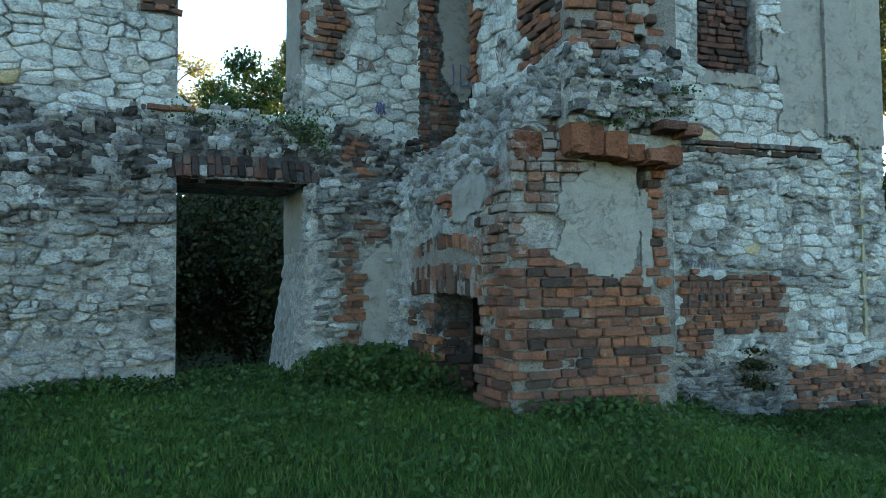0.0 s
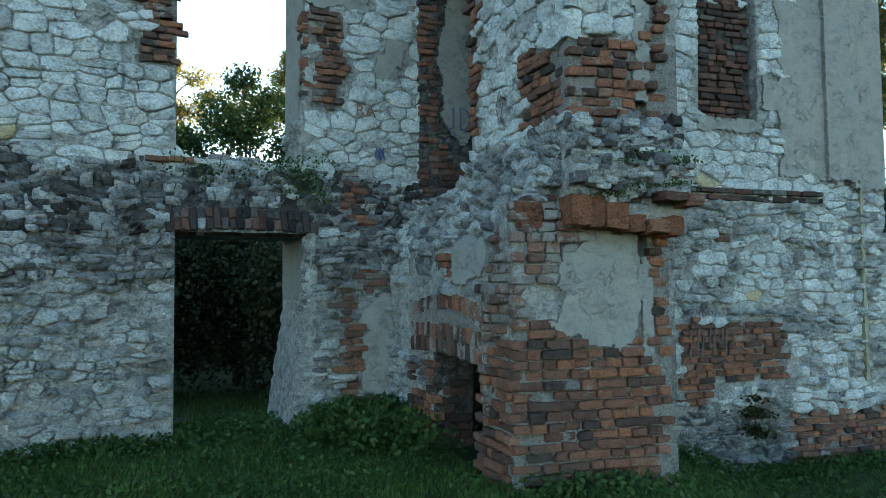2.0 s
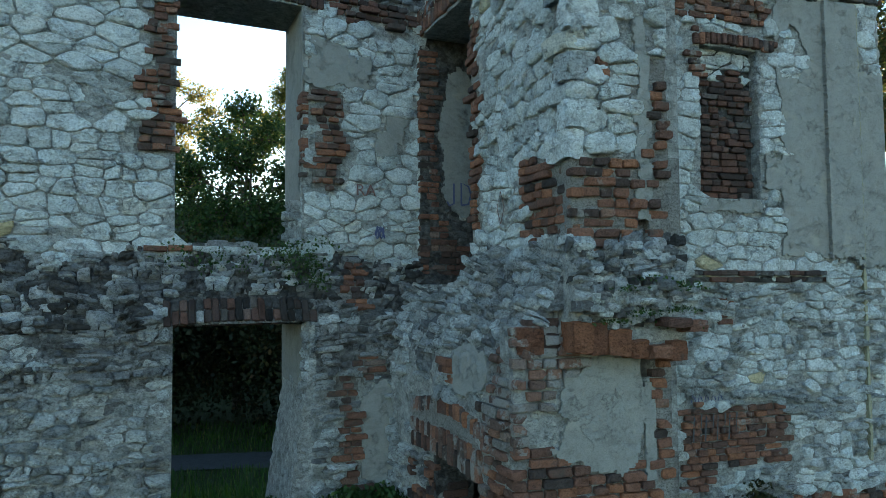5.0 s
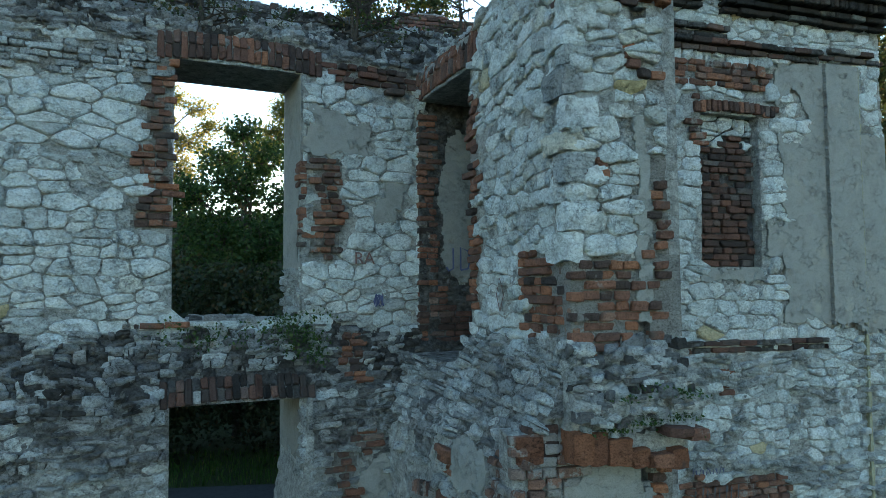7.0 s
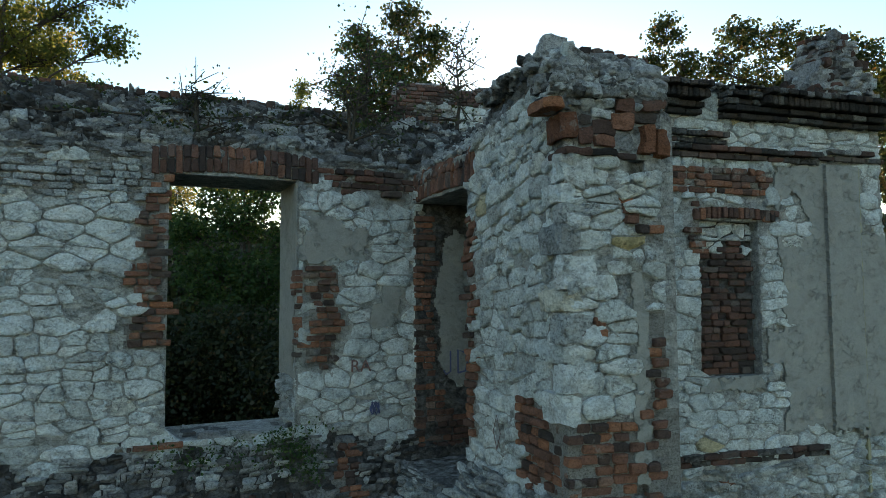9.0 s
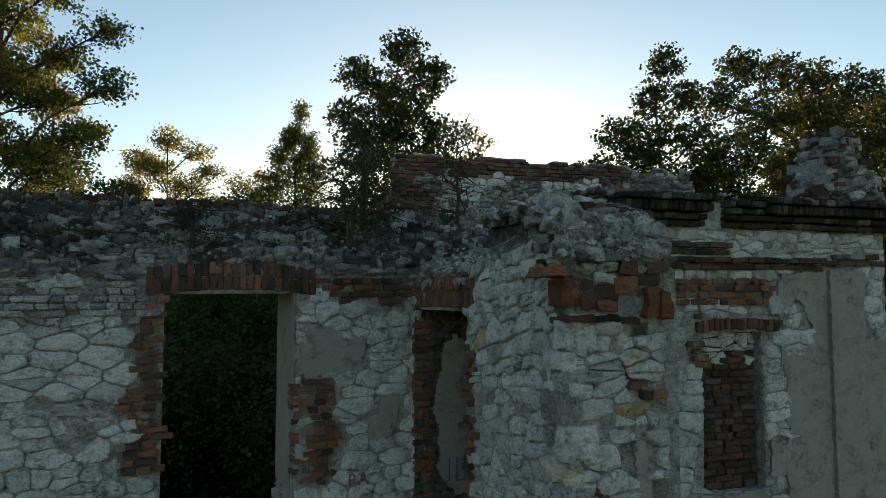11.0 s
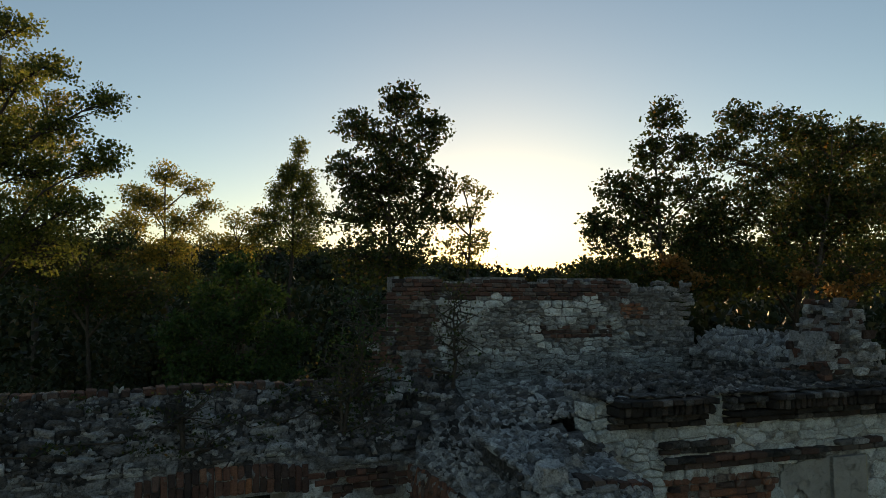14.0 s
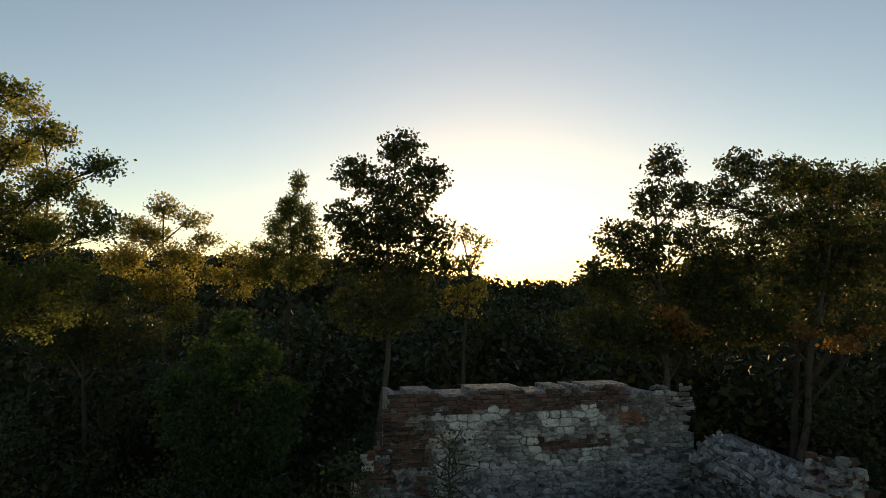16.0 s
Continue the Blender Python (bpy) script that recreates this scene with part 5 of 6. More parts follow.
crown_tree("poplar_tree", "slender poplar with upright branches", -9.2, 42.0, (
    (-8.9, 0, 17.0, 0.45, 0.9), (-9.4, 0.2, 15.6, 0.75, 1.0), (-8.5, -0.2, 14.9, 0.75, 1.1), (-10.3, 0, 14.2, 0.65, 0.9), (-9.2, 0.2, 13.6, 1.1, 1.1), (-10.5, 0, 12.7, 0.8, 0.9), (-8.8, 0, 11.8, 1.4, 1.2), (-11.0, 0.2, 11.6, 0.9, 1.0), (-7.9, 0, 13.4, 0.7, 1.1), (-9.9, 0.2, 15.2, 0.5, 0.9)), LEAF_LOCUST, 9, 0.14, per=120, clump=0.14)
crown_tree("hazel_tree", "thin tree with sparse yellowing leaves", -12.4, 42.0, ((-12.8, 0, 12.6, 0.8, 0.6), (-11.8, 0.3, 12.0, 0.7, 0.6), (-12.4, 0, 10.8, 1.2, 1.0), (-13.4, 0.2, 11.2, 0.7, 0.6), (-14.6, 0, 11.4, 0.8, 0.6), (-11.4, 0, 13.0, 0.5, 0.6)), LEAF_YELLOW, 12, 0.15, per=70, clump=0.18)
crown_tree("young_tree", "young tree with sparse yellowing leaves beside the oak", 1.1, 29.4, (
    (0.9, 0, 12.7, 0.55, 0.45), (1.7, 0.2, 12.4, 0.35, 0.45), (1.3, 0, 11.4, 0.55, 0.5), (0.5, 0.3, 11.3, 0.7, 0.6), (1.5, -0.2, 10.4, 0.6, 0.4), (0.9, 0, 9.9, 1.0, 0.7)), LEAF_YELLOW, 11, 0.14, per=70, clump=0.13, bare=0.1)
crown_tree("young_tree", "young tree with green compound leaves behind the window", -7.5, 24.6, (
    (-7.3, 0, 8.9, 0.7, 0.6), (-8.3, 0.2, 8.0, 0.8, 0.5), (-6.4, -0.3, 7.9, 0.9, 0.6), (-7.5, -0.5, 7.0, 1.3, 0.8), (-9.2, 0, 6.6, 1.0, 0.7), (-5.6, 0, 6.4, 1.0, 0.7), (-8.4, 0.2, 5.2, 1.5, 1.0), (-6.2, -0.2, 5.0, 1.5, 1.0),
    (-7.4, 0, 3.4, 2.0, 1.3)), LEAF_GREEN, 10, 0.14, per=130, clump=0.14, stems=2)

# woods: dense trees behind and the far hillside, shade painted in the leaves
r = np.random.default_rng(4)


def woods(name, label, spots, per, leaf, mat, seed):
    rr = np.random.default_rng(seed)
    cs, ss = [], []
    for x, y, h, w in spots:
        z = ground_z(x, y)
        n = int(per)
        lobes = rr.normal(size=(9, 3)) * np.array([w * 0.45, w * 0.45, h * 0.20]) + np.array([x, y, z + h * 0.58])
        p = lobes[rr.integers(0, 9, n)] + rr.normal(size=(n, 3)) * np.array([w * 0.27, w * 0.27, h * 0.13])
        p = p[p[:, 2] < z + h]
        cs.append(p)
        ss.append(leaf * (0.5 + rr.random(len(p))))
    return tagged(quads(name, np.concatenate(cs), np.concatenate(ss), mat, None, "", seed), label, "woods", kind="stuff")


spots = []
for k in range(70):
    y = r.uniform(34, 62)
    x = r.uniform(-0.75, 0.75) * y
    spots.append((x, y, r.uniform(7, 11.5), r.uniform(3, 5)))
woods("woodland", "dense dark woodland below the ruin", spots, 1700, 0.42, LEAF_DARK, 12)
spots = []
for k in range(330):
    y = r.uniform(75, 200)
    x = r.uniform(-0.8, 0.8) * y
    spots.append((x, y, r.uniform(6.5, 10.5), r.uniform(5, 8)))
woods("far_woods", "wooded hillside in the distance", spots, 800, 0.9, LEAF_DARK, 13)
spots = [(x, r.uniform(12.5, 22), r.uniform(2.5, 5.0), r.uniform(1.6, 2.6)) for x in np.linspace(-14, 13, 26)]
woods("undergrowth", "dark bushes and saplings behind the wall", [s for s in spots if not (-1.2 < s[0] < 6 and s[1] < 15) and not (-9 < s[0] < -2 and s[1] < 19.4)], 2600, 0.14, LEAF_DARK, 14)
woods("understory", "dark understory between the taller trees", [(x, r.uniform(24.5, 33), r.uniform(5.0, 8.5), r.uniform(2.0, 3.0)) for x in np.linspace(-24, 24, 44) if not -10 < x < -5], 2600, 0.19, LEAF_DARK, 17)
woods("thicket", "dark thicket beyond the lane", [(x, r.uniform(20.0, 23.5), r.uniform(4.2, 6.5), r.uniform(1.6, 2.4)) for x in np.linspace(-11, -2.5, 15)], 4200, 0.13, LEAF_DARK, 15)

# ---- behind the pier: far wall, rubble heap, pedestal ----
far = Face((-0.74, 11.97), (0.958, 0.287), (0.287, -0.958), [(0.0, 3.0), (0.0, 7.85), (-0.05, 8.05), (-0.12, 8.27)])


def far_top(u):
    return 8.24 + wob(u, 0, 1.3, 0.10, 81.0) + wob(u, 0, 6.0, 0.05, 82.0) - 0.35 * max(0, u - 4.7) - 0.85 * max(0, u - 5.45) - 3.0 * max(0, -0.02 - u)


wall_far = tagged(core(far, "wall_far", steps(-0.55, 6.06, 0.08), steps(0, far.v1, 0.08), lambda u, z: z < far_top(u) and (u > 0 or z < 6.8 + 0.8 * wob(z, u, 2, 1, 3)), 0.8, GREY_MORTAR, 0.05, 83.0),
                  "far inner wall of pale limestone with a ragged brick top", "wall", kind="structure")
far_zones = Zones(lambda u, z: ("void" if z > far_top(u) - 0.03 else "darkbrick" if z > 7.86 or (u < 0.75 and wob(u, z, 3, 1, 8) > -0.1) else "grey" if u < 0.75 else "bare" if z < 5.9 + wob(u, z, 1.1, 1, 4) else "field" if wob(u, z, 2, 1, 2) > 0.05 and z > 6.9 else "pale" if wob(u, z, 2, 1, 5) > -0.2 else "grey"), [
    ("darkbrick", 2.6, 4.2, 7.15, 7.35), ("darkbrick", 2.0, 4.5, 5.9, 6.1), ("grey", 4.6, 6.1, 6.9, 8.2), ("brick", 4.4, 5.0, 7.5, 7.8), ("field", 1.5, 2.3, 7.75, 7.95), ("field", 3.4, 3.9, 7.75, 7.9),
], 0.08, 84.0)
lay(far, wall_far, -0.5, 6.06, 0.0, far.v1, far_zones, (), 85, 200)

# low wall from the far wall towards the pedestal
cross = Face((4.95, 13.6), (0.06, -0.998), (-0.998, -0.06), [(0.0, 4.0), (0.0, 6.85), (-0.25, 7.15), (-0.6, 7.3)])
wall_cross = tagged(core(cross, "wall_cross", steps(0, 3.9, 0.09), steps(0, cross.v1, 0.09), lambda u, z: True, 0.8, DARK_MORTAR, 0.05, 86.0),
                    "broken cross wall of loose stones", "wall", kind="structure")
lay(cross, wall_cross, 0.0, 3.9, 1.5, cross.v1, Zones("scree", [("grey", 0, 4, 4, 6.8)], 0.08, 87.0), (), 88, 100)

# pedestal on the cornice
ped = tagged(new("pedestal"), "crumbling stone pedestal on the cornice, stepped and lichened", "pedestal")
pc = Vector((5.18, 9.12, 0))
rng = random.Random(91)


def block(w, d, z0, z1, name, mat, seed):
    bm = bmesh.new()
    bmesh.ops.create_cube(bm, size=1.0)
    bmesh.ops.subdivide_edges(bm, edges=bm.edges[:], cuts=5, use_grid_fill=True)
    ax, ay = Vector((*WR, 0)), Vector((-NR[0], -NR[1], 0))
    for v in bm.verts:
        p = v.co.copy()
        k = 1 - 0.12 * (p.z + 0.5)
        q = pc + ax * p.x * w * k + ay * p.y * d * k + Vector((0, 0, z0 + (p.z + 0.5) * (z1 - z0)))
        q += noise.noise_vector(q * 5 + Vector((seed, 0, 0))) * 0.05
        v.co = q
    me = bpy.data.meshes.new(name)
    bm.to_mesh(me)
    bm.free()
    me.materials.append(mat)
    ob = new(name, me)
    ob.parent = ped
    return ob


block(0.98, 0.75, 6.80, 7.0, "base", DARK_MORTAR, 1)
block(0.84, 0.65, 7.0, 7.45, "die", WEATHERED, 2)
block(0.62, 0.5, 7.43, 7.62, "block", WEATHERED, 3)
block(0.34, 0.32, 7.6, 7.82, "top_block", DARK_RUBBLE, 4)
for k in range(130):
    z = rng.uniform(6.9, 7.84)
    half = 0.49 - 0.34 * (z - 6.95) / 0.9
    deep = 0.38 - 0.18 * (z - 6.95)
    if k % 5 < 3:
        f = Face((pc.x + NR[0] * deep - WR[0] * half, pc.y + NR[1] * deep - WR[1] * half), WR, NR, [(0, 6.5), (0, 8.2)])
        u = rng.random() * 2 * half
    else:
        f = Face((pc.x - NR[0] * deep - WR[0] * half, pc.y - NR[1] * deep - WR[1] * half), NR, (-WR[0], -WR[1]), [(0, 6.5), (0, 8.2)])
        u = rng.random() * 2 * deep
    v = z - 6.5
    w, h = rng.uniform(0.05, 0.12), rng.uniform(0.03, 0.075)
    vf = stone(f, [(u - w, v - h), (u + w, v - h * rng.uniform(0.6, 1)), (u + w * 0.9, v + h), (u - w * rng.uniform(0.5, 1), v + h)], 0.004, 0.05, rng, k, False)
    if vf:
        mesh_object("stone", vf[0], vf[1], rng.choice((WEATHERED, DARK_RUBBLE, WEATHERED, SCREE, DARK_BRICK)), ped)

# rubble heap filling the pier's core
hv, hf = [], []
hx, hy = steps(-1.8, 4.6, 0.12), steps(6.2, 12.6, 0.12)


def heap_z(x, y):
    d = (x - C[0]) * -N2[0] + (y - C[1]) * -N2[1]          # depth behind the return wall
    q = -(x - C[0]) * NL[0] - (y - C[1]) * NL[1]           # depth behind the door wall
    z = float(np.interp(d, (0.0, 0.25, 0.8, 1.5, 2.2, 4.5), (5.65, 6.0, 6.5, 6.72, 6.78, 6.3))) - 0.03
    if q > 0.4:
        z = max(z, 6.6 - 0.35 * max(0, -0.2 - d))
    return z + 0.07 * fbm(x, y, 5.0, 1.4) - 0.45 * max(0, y - 9.3 - 0.25 * max(0, x - 0.5))


for y in hy:
    for x in hx:
        hv.append((x, y, heap_z(x, y)))
n = len(hx)
for j in range(len(hy) - 1):
    for i in range(n - 1):
        x, y = hx[i], hy[j]
        d = (x - C[0]) * -N2[0] + (y - C[1]) * -N2[1]
        s = (x - R0[0]) * NR[0] + (y - R0[1]) * NR[1]
        p = (x - 0.97) * NF[0] + (y - 5.215) * NF[1]
        q = -(x - C[0]) * NL[0] - (y - C[1]) * NL[1]
        if (d > 0.5 or (q > 0.55 and d > -1.3)) and (s < -0.25 or (x - 0.97) * WF[0] + (y - 5.215) * WF[1] < 0.8) and p < -1.0:
            hf.append((j * n + i, j * n + i + 1, (j + 1) * n + i + 1, (j + 1) * n + i))
heap = tagged(mesh_object("rubble_heap", hv, hf, DARK_MORTAR), "heap of fallen stones and earth on top of the ruin", "rubble", kind="stuff")


def scatter(name, label, spots, mat, seed, parent=None):
    """Loose angular stones, joined."""
    rng = random.Random(seed)
    v, f = [], []
    ico = [Vector(p).normalized() for p in ((0, 0, 1), (0.9, 0, 0.4), (0.28, 0.85, 0.4), (-0.72, 0.53, 0.4), (-0.72, -0.53, 0.4), (0.28, -0.85, 0.4),
                                            (0.72, 0.53, -0.4), (-0.28, 0.85, -0.4), (-0.9, 0, -0.4), (-0.28, -0.85, -0.4), (0.72, -0.53, -0.4), (0, 0, -1))]
    tri = [(0, 1, 2), (0, 2, 3), (0, 3, 4), (0, 4, 5), (0, 5, 1), (1, 6, 2), (2, 7, 3), (3, 8, 4), (4, 9, 5), (5, 10, 1),
           (2, 6, 7), (3, 7, 8), (4, 8, 9), (5, 9, 10), (1, 10, 6), (11, 7, 6), (11, 8, 7), (11, 9, 8), (11, 10, 9), (11, 6, 10)]
    for p, s in spots:
        q = Euler((rng.gauss(0, 0.5), rng.gauss(0, 0.5), rng.uniform(0, 6))).to_matrix()
        g = Vector((1, rng.uniform(0.55, 0.9), rng.uniform(0.35, 0.7)))
        k = len(v)
        for a in ico:
            b = Vector((a.x * g.x, a.y * g.y, a.z * g.z)) * s * rng.uniform(0.85, 1.12)
            v.append(Vector(p) + q @ b)
        f += [tuple(i + k for i in t) for t in tri]
    ob = mesh_object(name, v, f, mat, parent, label)
    return tagged(ob, label, "rubble", kind="stuff")


spots = []
for k in range(4200):
    x, y = rng.uniform(-1.4, 4.4), rng.uniform(6.3, 11.5)
    d = (x - C[0]) * -N2[0] + (y - C[1]) * -N2[1]
    s = (x - R0[0]) * NR[0] + (y - R0[1]) * NR[1]
    q = -(x - C[0]) * NL[0] - (y - C[1]) * NL[1]
    if (d > 0.3 or (q > 0.6 and d > -1.3)) and s < -0.1:
        spots.append(((x, y, heap_z(x, y) + 0.005), rng.uniform(0.02, 0.07) * rng.choice((1, 1, 1.5))))
scatter("loose_stones", "fallen limestone rubble lying on the heap", spots, SCREE, 92)
spots = []
for k in range(2800):
    u = rng.uniform(0, 3.4)
    v = rng.uniform(ret.v_of(5.95), ret.v1)
    if ret.oz(v)[1] < ret_top(u) - 0.02:
        spots.append((tuple(ret.at(u, v, 0.02)), rng.uniform(0.025, 0.075)))
for k in range(1500):
    u = rng.uniform(-0.05, 0.85)
    v = rng.uniform(up.v_of(6.0), up.v1)
    spots.append((tuple(up.at(u, v, 0.02)), rng.uniform(0.02, 0.055) * rng.choice((1, 1, 1.8))))
scatter("loose_stones", "tumbled pale rubble on the broken wall head", spots, SCREE, 93)
spots = []
for k in range(1500):
    u = rng.uniform(0, 6.5)
    v = rng.uniform(left.v_of(6.1), left.v1)
    spots.append((tuple(left.at(u, v, 0.02)), rng.uniform(0.015, 0.045) * rng.choice((1, 1, 1.6))))
scatter("loose_stones", "grey tumbled rubble on the sloping wall head", spots, WEATHERED, 94)
spots = []
for k in range(1300):
    u, q = rng.uniform(0.2, 4.3), rng.uniform(-0.15, 0.95)
    p = side.foot + side.way * u - side.front * q
    spots.append(((p.x, p.y, 6.83 + 0.12 * max(0, q) + 0.05 * fbm(u, q, 2.0, 3.0)), rng.uniform(0.02, 0.07)))
scatter("loose_stones", "dark stones and mortar crumbs on the cornice", spots, DARK_RUBBLE, 95)
spots = []
for k in range(260):
    u, q = rng.uniform(-0.05, 0.45), rng.uniform(-0.02, 0.9)
    p = side.foot + side.way * u - side.front * q
    spots.append(((p.x, p.y, 6.2 + 0.06 * fbm(u, q, 4.0, 3.0)), rng.uniform(0.03, 0.09)))
for k in range(130):
    spots.append(((1.32 + rng.gauss(0, 0.16), 6.95 + rng.gauss(0, 0.25), 6.02 + rng.gauss(0, 0.08)), rng.uniform(0.05, 0.13)))
scatter("loose_stones", "pale broken stones in the corner of the wall head", spots, SCREE, 96)
# brick edge along the back of the wall head
edge = Face((C[0] - 0.95 * NL[0], C[1] - 0.95 * NL[1]), WL, NL, [(0, 6.5), (0, 7.0)])
bag = Pieces(wall_west, "brick", DARK_BRICK, 90)
u = 0.0
while u < 6.5:
    w = rng.uniform(0.10, 0.14)
    if rng.random() > 0.08:
        bag.add(brick_shape(edge, u, u + w - 0.012, 0.27, 0.27 + rng.uniform(0.07, 0.10), 0.12 + rng.uniform(-0.02, 0.02), rng, -0.1))
    u += w
bag.done()

# ---- road, grass, weeds ----
rv, rf = [], []
for k, x in enumerate(steps(-14, 4, 1.0)):
    y = 17.2 + 0.10 * x
    for dy in (0, 1.6):
        rv.append((x, y + dy, ground_z(x, y + dy) + 0.03))
    if k:
        rf.append((2 * k - 2, 2 * k, 2 * k + 1, 2 * k - 1))
tagged(mesh_object("road", rv, rf, ASPHALT), "narrow grey lane behind the ruin", "road", kind="structure")


def blades(name, label, spots, mat, seed, height, width=0.006, bend=0.5):
    """Grass blades, each a bent strip of two faces."""
    r = np.random.default_rng(seed)
    p = np.asarray(spots, float)
    n = len(p)
    t = r.random(n) * 2 * np.pi
    h = height * (0.45 + 0.9 * r.random(n) ** 1.5)
    w = width * (0.7 + 0.8 * r.random(n))
    side = np.stack([np.cos(t), np.sin(t), np.zeros(n)], 1) * w[:, None]
    out = np.stack([-np.sin(t), np.cos(t), np.zeros(n)], 1) * (h * bend * r.random(n))[:, None]
    upv = np.stack([np.zeros(n), np.zeros(n), h], 1)
    v = np.stack([p - side, p + side, p + out * 0.35 + upv * 0.6 + side * 0.8, p + out * 0.35 + upv * 0.6 - side * 0.8, p + out + upv * 0.95], 1).reshape(-1, 3)
    base = np.arange(n) * 5
    quad = np.stack([base, base + 1, base + 2, base + 3], 1)
    tri = np.stack([base + 3, base + 2, base + 4], 1)
    me = bpy.data.meshes.new(name)
    me.vertices.add(5 * n)
    me.vertices.foreach_set("co", v.ravel())
    me.loops.add(7 * n)
    me.loops.foreach_set("vertex_index", np.concatenate([quad.ravel(), tri.ravel()]))
    me.polygons.add(2 * n)
    me.polygons.foreach_set("loop_start", np.concatenate([np.arange(n) * 4, 4 * n + np.arange(n) * 3]))
    me.update()
    me.validate()
    me.materials.append(mat)
    return tagged(new(name, me), label, "grass", kind="stuff")


def in_front(x, y):
    """Open ground before the walls."""
    a = (x - C[0]) * NL[0] + (y - C[1]) * NL[1] > 0.5
    b = (x - C[0]) * N2[0] + (y - C[1]) * N2[1] > 0.53
    c = (x - 0.5) * NF[0] + (y - 5.09) * NF[1] > 0.0
    d = (x - R0[0]) * NR[0] + (y - R0[1]) * NR[1] > 0.03 and x > 1.8
    door = 1.5 < (x - C[0]) * WL[0] + (y - C[1]) * WL[1] < 2.8 and y < 13
    return (a and b) or (c and (a or x > 0)) or d or door


r = np.random.default_rng(21)
spots = []
while len(spots) < 120000:
    y = 2.6 + 8.5 * r.random() ** 1.5
    x = (r.random() * 2 - 1) * (y * 0.75 + 0.4)
    if in_front(x, y) and r.random() < 0.72 + 0.5 * noise.noise(Vector((x * 1.5, y * 1.5, 0))):
        spots.append((x, y, ground_z(x, y) - 0.01))
blades("grass", "rough green grass before the ruin", spots, GRASS, 22, 0.06, 0.0035, 1.2)
spots = [(x, y, ground_z(x, y)) for x, y in zip(r.uniform(-14, 8, 40000), 9 + 13 * r.random(40000) ** 1.4) if not (17.1 < y - 0.1 * x < 18.9) and ((x - C[0]) * NL[0] + (y - C[1]) * NL[1] < -1.0 and x < 0)]
blades("grass", "long grass behind the ruin", spots, GRASS, 23, 0.22, 0.008, 0.7)


def herbs(name, label, spots, mat, seed, leaf, height, per=60, spread=0.18):
    """Low leafy weeds: many leaves on short stalks, joined."""
    r = np.random.default_rng(seed)
    c = []
    for x, y, z in spots:
        q = r.normal(size=(per, 3)) * np.array([spread, spread, 0]) + np.array([x, y, z])
        q[:, 2] += height * r.random(per) ** 0.7 * (1 - 0.5 * np.clip(np.hypot(q[:, 0] - x, q[:, 1] - y) / (2 * spread), 0, 1))
        c.append(q)
    c = np.concatenate(c)
    return tagged(quads(name, c, leaf * (0.5 + r.random(len(c))), mat, None, "", seed, 0.62, 0.0), label, "weeds", kind="stuff")


def on_foot(face, u, out):
    p = face.at(u, 0.3, out)
    return (p.x, p.y, ground_z(p.x, p.y))


rng = random.Random(31)
nettle = [on_foot(left, rng.uniform(0.3, 1.5), rng.uniform(0.05, 0.55)) for k in range(34)] + [on_foot(ret, rng.uniform(0.6, 2.1), rng.uniform(0.05, 0.6)) for k in range(22)]
herbs("nettles", "bushy dark green weeds at the foot of the wall", nettle, WEED, 32, 0.06, 0.42, 150, 0.16)
low_weeds = [on_foot(left, rng.uniform(2.8, 6), rng.uniform(0.02, 0.25)) for k in range(40)] + [on_foot(low, rng.uniform(0.1, 1.3), rng.uniform(0.02, 0.2)) for k in range(14)] \
    + [on_foot(side, rng.uniform(0.5, 4.3), rng.uniform(0.02, 0.35)) for k in range(60)] + [on_foot(left, rng.uniform(1.5, 2.8), rng.uniform(-0.8, 0.1)) for k in range(26)]
herbs("low_weeds", "small weeds along the foot of the walls", low_weeds, WEED, 33, 0.05, 0.16, 60, 0.14)
tufts = [(rng.uniform(-4.5, 5.0), rng.uniform(2.9, 7.5)) for k in range(330)]
tufts = [(x, y, ground_z(x, y)) for x, y in tufts if in_front(x, y)]
herbs("clover", "broad-leaved weeds in the grass", tufts, WEED, 34, 0.04, 0.085, 80, 0.14)


def on_face(face, u, z, out=0.05):
    return tuple(face.at(u, face.v_of(z), out))


ledge = [on_face(left, rng.uniform(1.2, 2.9), rng.uniform(2.55, 2.85)) for k in range(14)] + [on_face(left, rng.uniform(1.35, 1.75), rng.uniform(2.35, 2.8), 0.1) for k in range(14)]
herbs("ledge_weeds", "weeds growing on the ledge over the door", ledge, WEED, 35, 0.035, 0.26, 40, 0.10)
moss = [on_face(cap, rng.uniform(0.7, 1.3), rng.uniform(2.1, 2.6), 0.05) for k in range(12)]
herbs("moss_weeds", "moss and small ferns on the springer", moss, WEED, 36, 0.025, 0.06, 60, 0.07)
herbs("ivy_tuft", "dark weed hanging at the foot of the side wall", [on_face(side, 2.15 + rng.uniform(-0.12, 0.12), rng.uniform(-0.3, 0.2), 0.06) for k in range(12)], LEAF_DARK, 37, 0.05, 0.1, 60, 0.08)
herbs("wall_head_weeds", "dry weeds on the wall head", [tuple(left.at(rng.uniform(0.1, 6), rng.uniform(left.v_of(6.2), left.v1), 0.03)) for k in range(40)], LEAF_OAK, 38, 0.04, 0.10, 40, 0.09)
tree("shrub", "shrub growing on the broken wall head", tuple(left.at(0.75, left.v_of(6.3))), 1.15, 0.6, LEAF_OAK, 5, 0.045, 0.1, "round", 41, 3, clump=0.08, limbs=18, subs=4, twigs=3)
tree("shrub", "small leafy bush growing on the wall head", tuple(left.at(0.45, left.v_of(6.6))), 1.6, 0.6, LEAF_GREEN, 4, 0.045, 0.1, "round", 42, 3, clump=0.08, limbs=15, subs=4, twigs=3)
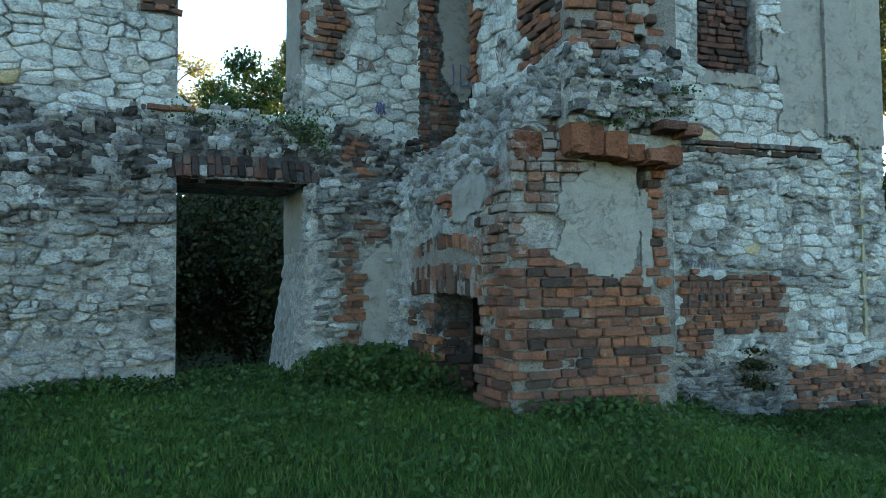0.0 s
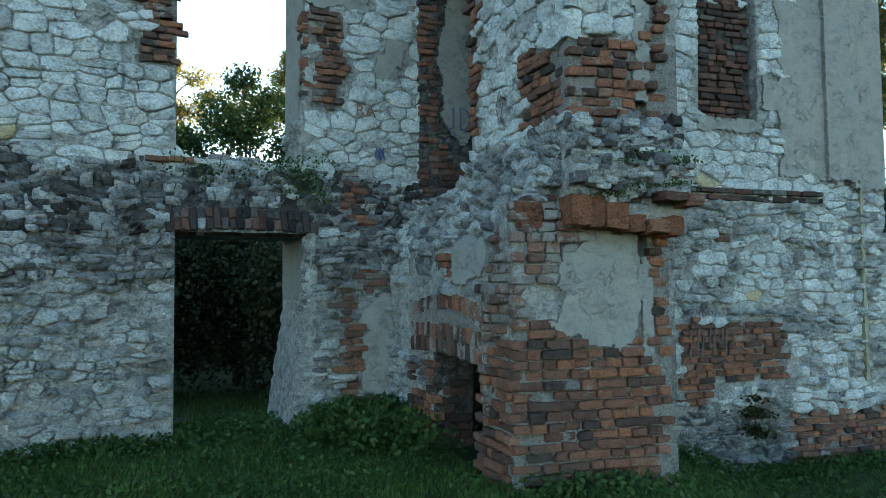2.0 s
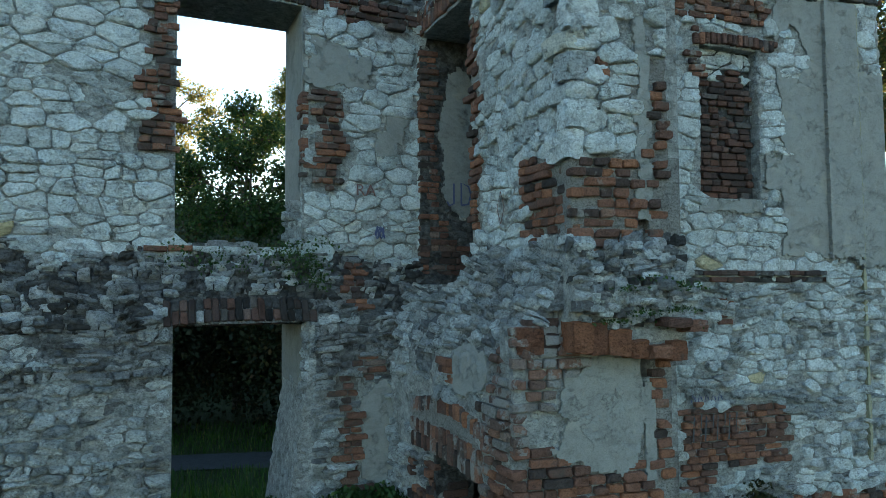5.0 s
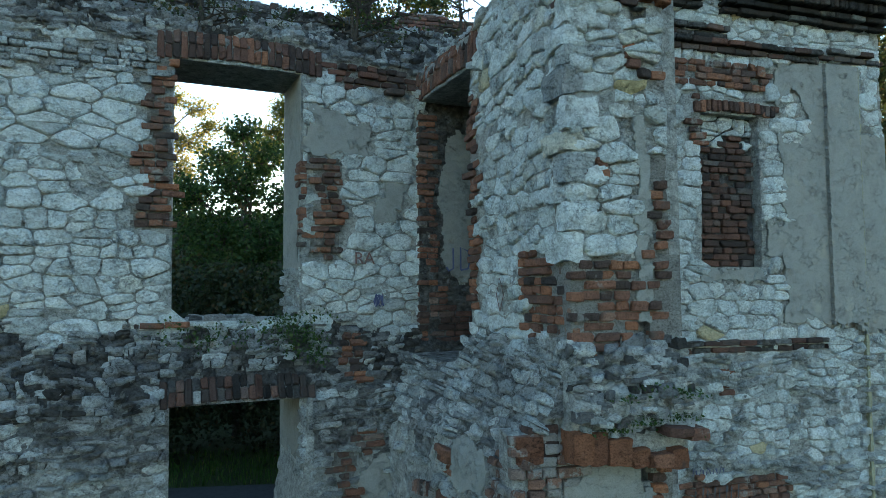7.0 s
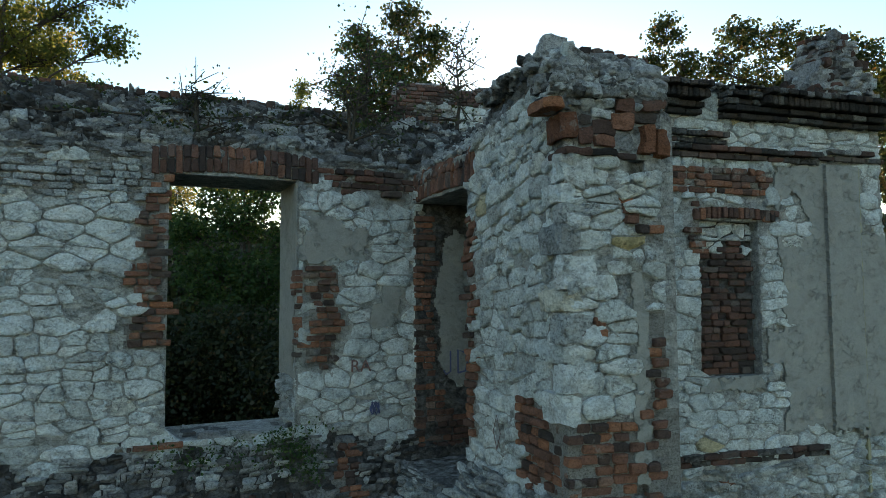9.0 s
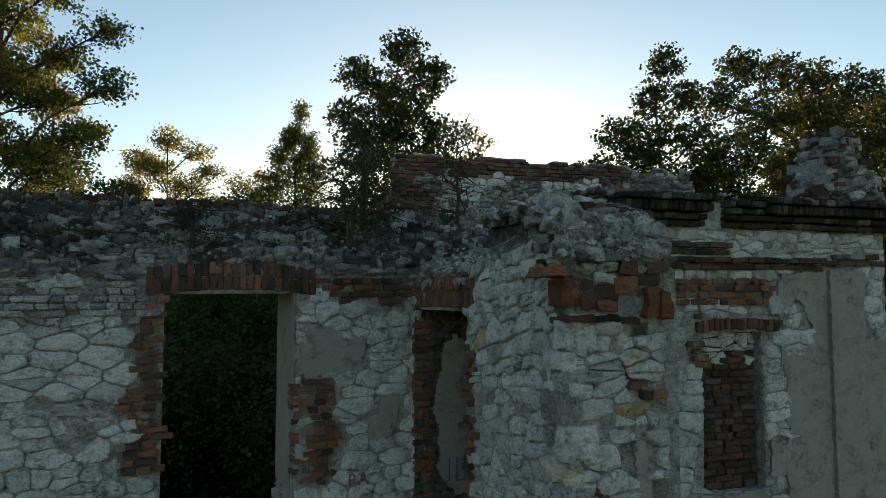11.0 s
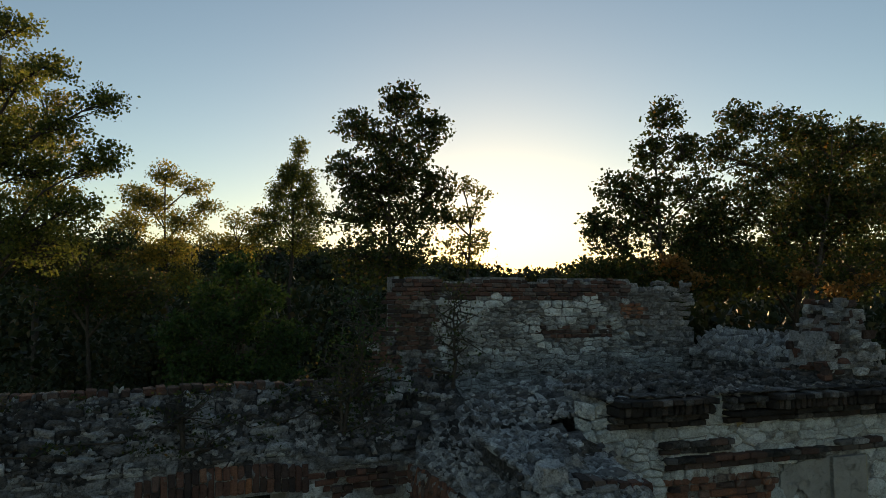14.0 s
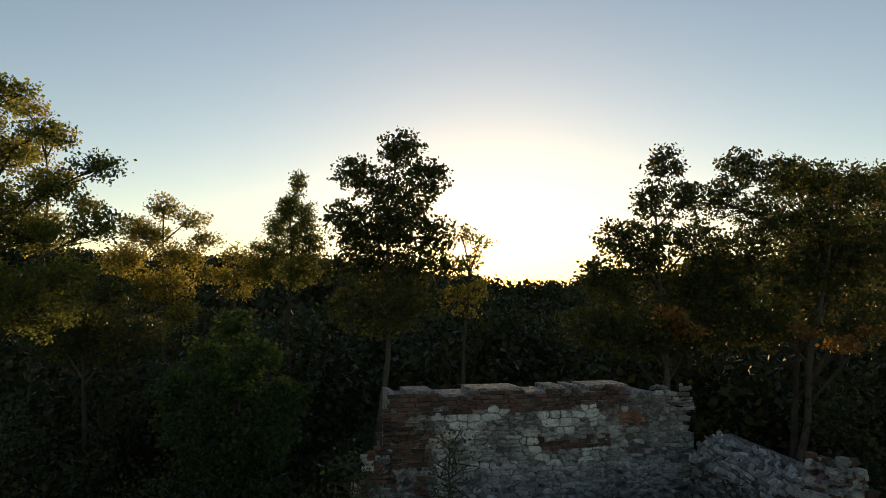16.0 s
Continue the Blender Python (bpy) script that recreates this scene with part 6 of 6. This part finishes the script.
tree("shrub", "bare twiggy shrub on the wall head", tuple(left.at(2.5, left.v_of(6.2))), 0.9, 0.4, LEAF_OAK, 2, 0.04, 0.1, "round", 43, 3, clump=0.05, limbs=12, subs=4, twigs=2)


# ---- marks on the walls ----
tree("sapling", "thin sapling with few leaves rooted in the rubble", (0.24, 9.4, heap_z(0.24, 9.4) - 0.02), 1.75, 0.42, LEAF_OAK, 3, 0.045, 0.25, "oval", 44, 1, clump=0.06, limbs=14, subs=4, twigs=3)


def writing(face, text, u, z, size, mat, parent, out, mirror=False):
    """Letters painted on a wall face, as flat meshes."""
    cu = bpy.data.curves.new("letters", "FONT")
    cu.body, cu.size, cu.extrude = text, size, 0.001
    tmp = bpy.data.objects.new("letters", cu)
    me = bpy.data.meshes.new_from_object(tmp)
    bpy.data.objects.remove(tmp)
    s = -1 if face.flip else 1
    for v in me.vertices:
        a = u + s * v.co.x + 0.006 * noise.noise(v.co * 30)
        v.co = face.at(a, face.v_of(z) + v.co.y, out + v.co.z)
    me.materials.clear()
    me.materials.append(mat)
    ob = new("graffiti", me)
    ob.parent = parent
    ob["label"] = "painted letters"
    return ob


RED_PAINT, BLUE_PAINT = paint("faded red-brown paint", (0.10, 0.045, 0.035)), paint("faded blue paint", (0.05, 0.06, 0.14))
writing(left, "RA", 0.83, 3.55, 0.20, RED_PAINT, wall_west, 0.062)


def stroke(face, pts, wide, mat, parent, out=0.05):
    """A sprayed line over a wall face."""
    v, f = [], []
    for i, (u, z) in enumerate(pts):
        a, b = pts[max(i - 1, 0)], pts[min(i + 1, len(pts) - 1)]
        d = Vector((b[0] - a[0], b[1] - a[1])).normalized()
        n = Vector((-d.y, d.x)) * wide / 2
        v += [face.at(u + n.x, face.v_of(z) + n.y, out), face.at(u - n.x, face.v_of(z) - n.y, out)]
        if i:
            f.append((2 * i - 2, 2 * i - 1, 2 * i + 1, 2 * i))
    ob = mesh_object("graffiti", v, f, mat, parent, "sprayed scribble")
    return ob


def scribble(face, u, z, size, mat, parent, seed, n=26):
    rr = random.Random(seed)
    a, b = rr.uniform(1.5, 3.5), rr.uniform(1.5, 3.5)
    stroke(face, [(u + size * math.sin(a * k * 0.5) * (0.4 + 0.02 * k), z + size * math.cos(b * k * 0.45)) for k in range(n)], 0.016, mat, parent)


scribble(left, 0.52, 3.12, 0.075, BLUE_PAINT, wall_west, 1)
for k in range(5):
    u = 1.28 + 0.09 * k
    stroke(side, [(u, 1.16), (u + 0.02, 1.24), (u + 0.06, 1.17), (u + 0.05, 1.22)], 0.012, BLUE_PAINT, wall_side, 0.055)
for k in range(4):
    u = 1.30 + 0.16 * k
    stroke(side, [(u, 0.72), (u + 0.02, 1.0), (u + 0.10, 0.8), (u + 0.12, 1.02)], 0.02, paint("dark grey paint", (0.03, 0.03, 0.035)), wall_side, 0.05)
stroke(ret, [(2.25, 3.05), (2.18, 3.2), (2.25, 3.35), (2.32, 3.2), (2.25, 3.05)], 0.014, RED_PAINT, wall_return)
jamb = Face((C[0] + TALL[0] * W2[0], C[1] + TALL[0] * W2[1]), minus(N2), W2, [(0, 2.5), (0, 5.5)])
stroke(jamb, [(0.42, 3.75), (0.42, 3.5), (0.36, 3.47), (0.33, 3.52)], 0.022, BLUE_PAINT, wall_return, 0.06)
stroke(jamb, [(0.52, 3.48), (0.52, 3.76), (0.62, 3.72), (0.65, 3.62), (0.62, 3.5), (0.52, 3.48)], 0.022, BLUE_PAINT, wall_return, 0.06)

# dead vine stems on the wall head
def stem(face, u, z, long, seed, owner):
    rr = random.Random(seed)
    v, f, path = [], [], []
    for k in range(12):
        path.append(face.at(u + long * k / 11 + rr.uniform(-0.02, 0.02), face.v_of(z) + rr.uniform(-0.04, 0.04) + 0.05 * math.sin(k), 0.07))
    tube(v, f, path, [0.014 - 0.0009 * k for k in range(12)], 5)
    return tagged(mesh_object("dead_stem", v, f, BARK, None, "", True), "bare dead vine stem lying over the wall head", "branch")


stem(left, 3.1, 6.32, 2.2, 1, wall_west)
stem(left, 0.9, 6.45, 1.3, 2, wall_west)
stem(left, 2.9, 6.42, -1.2, 3, wall_west)
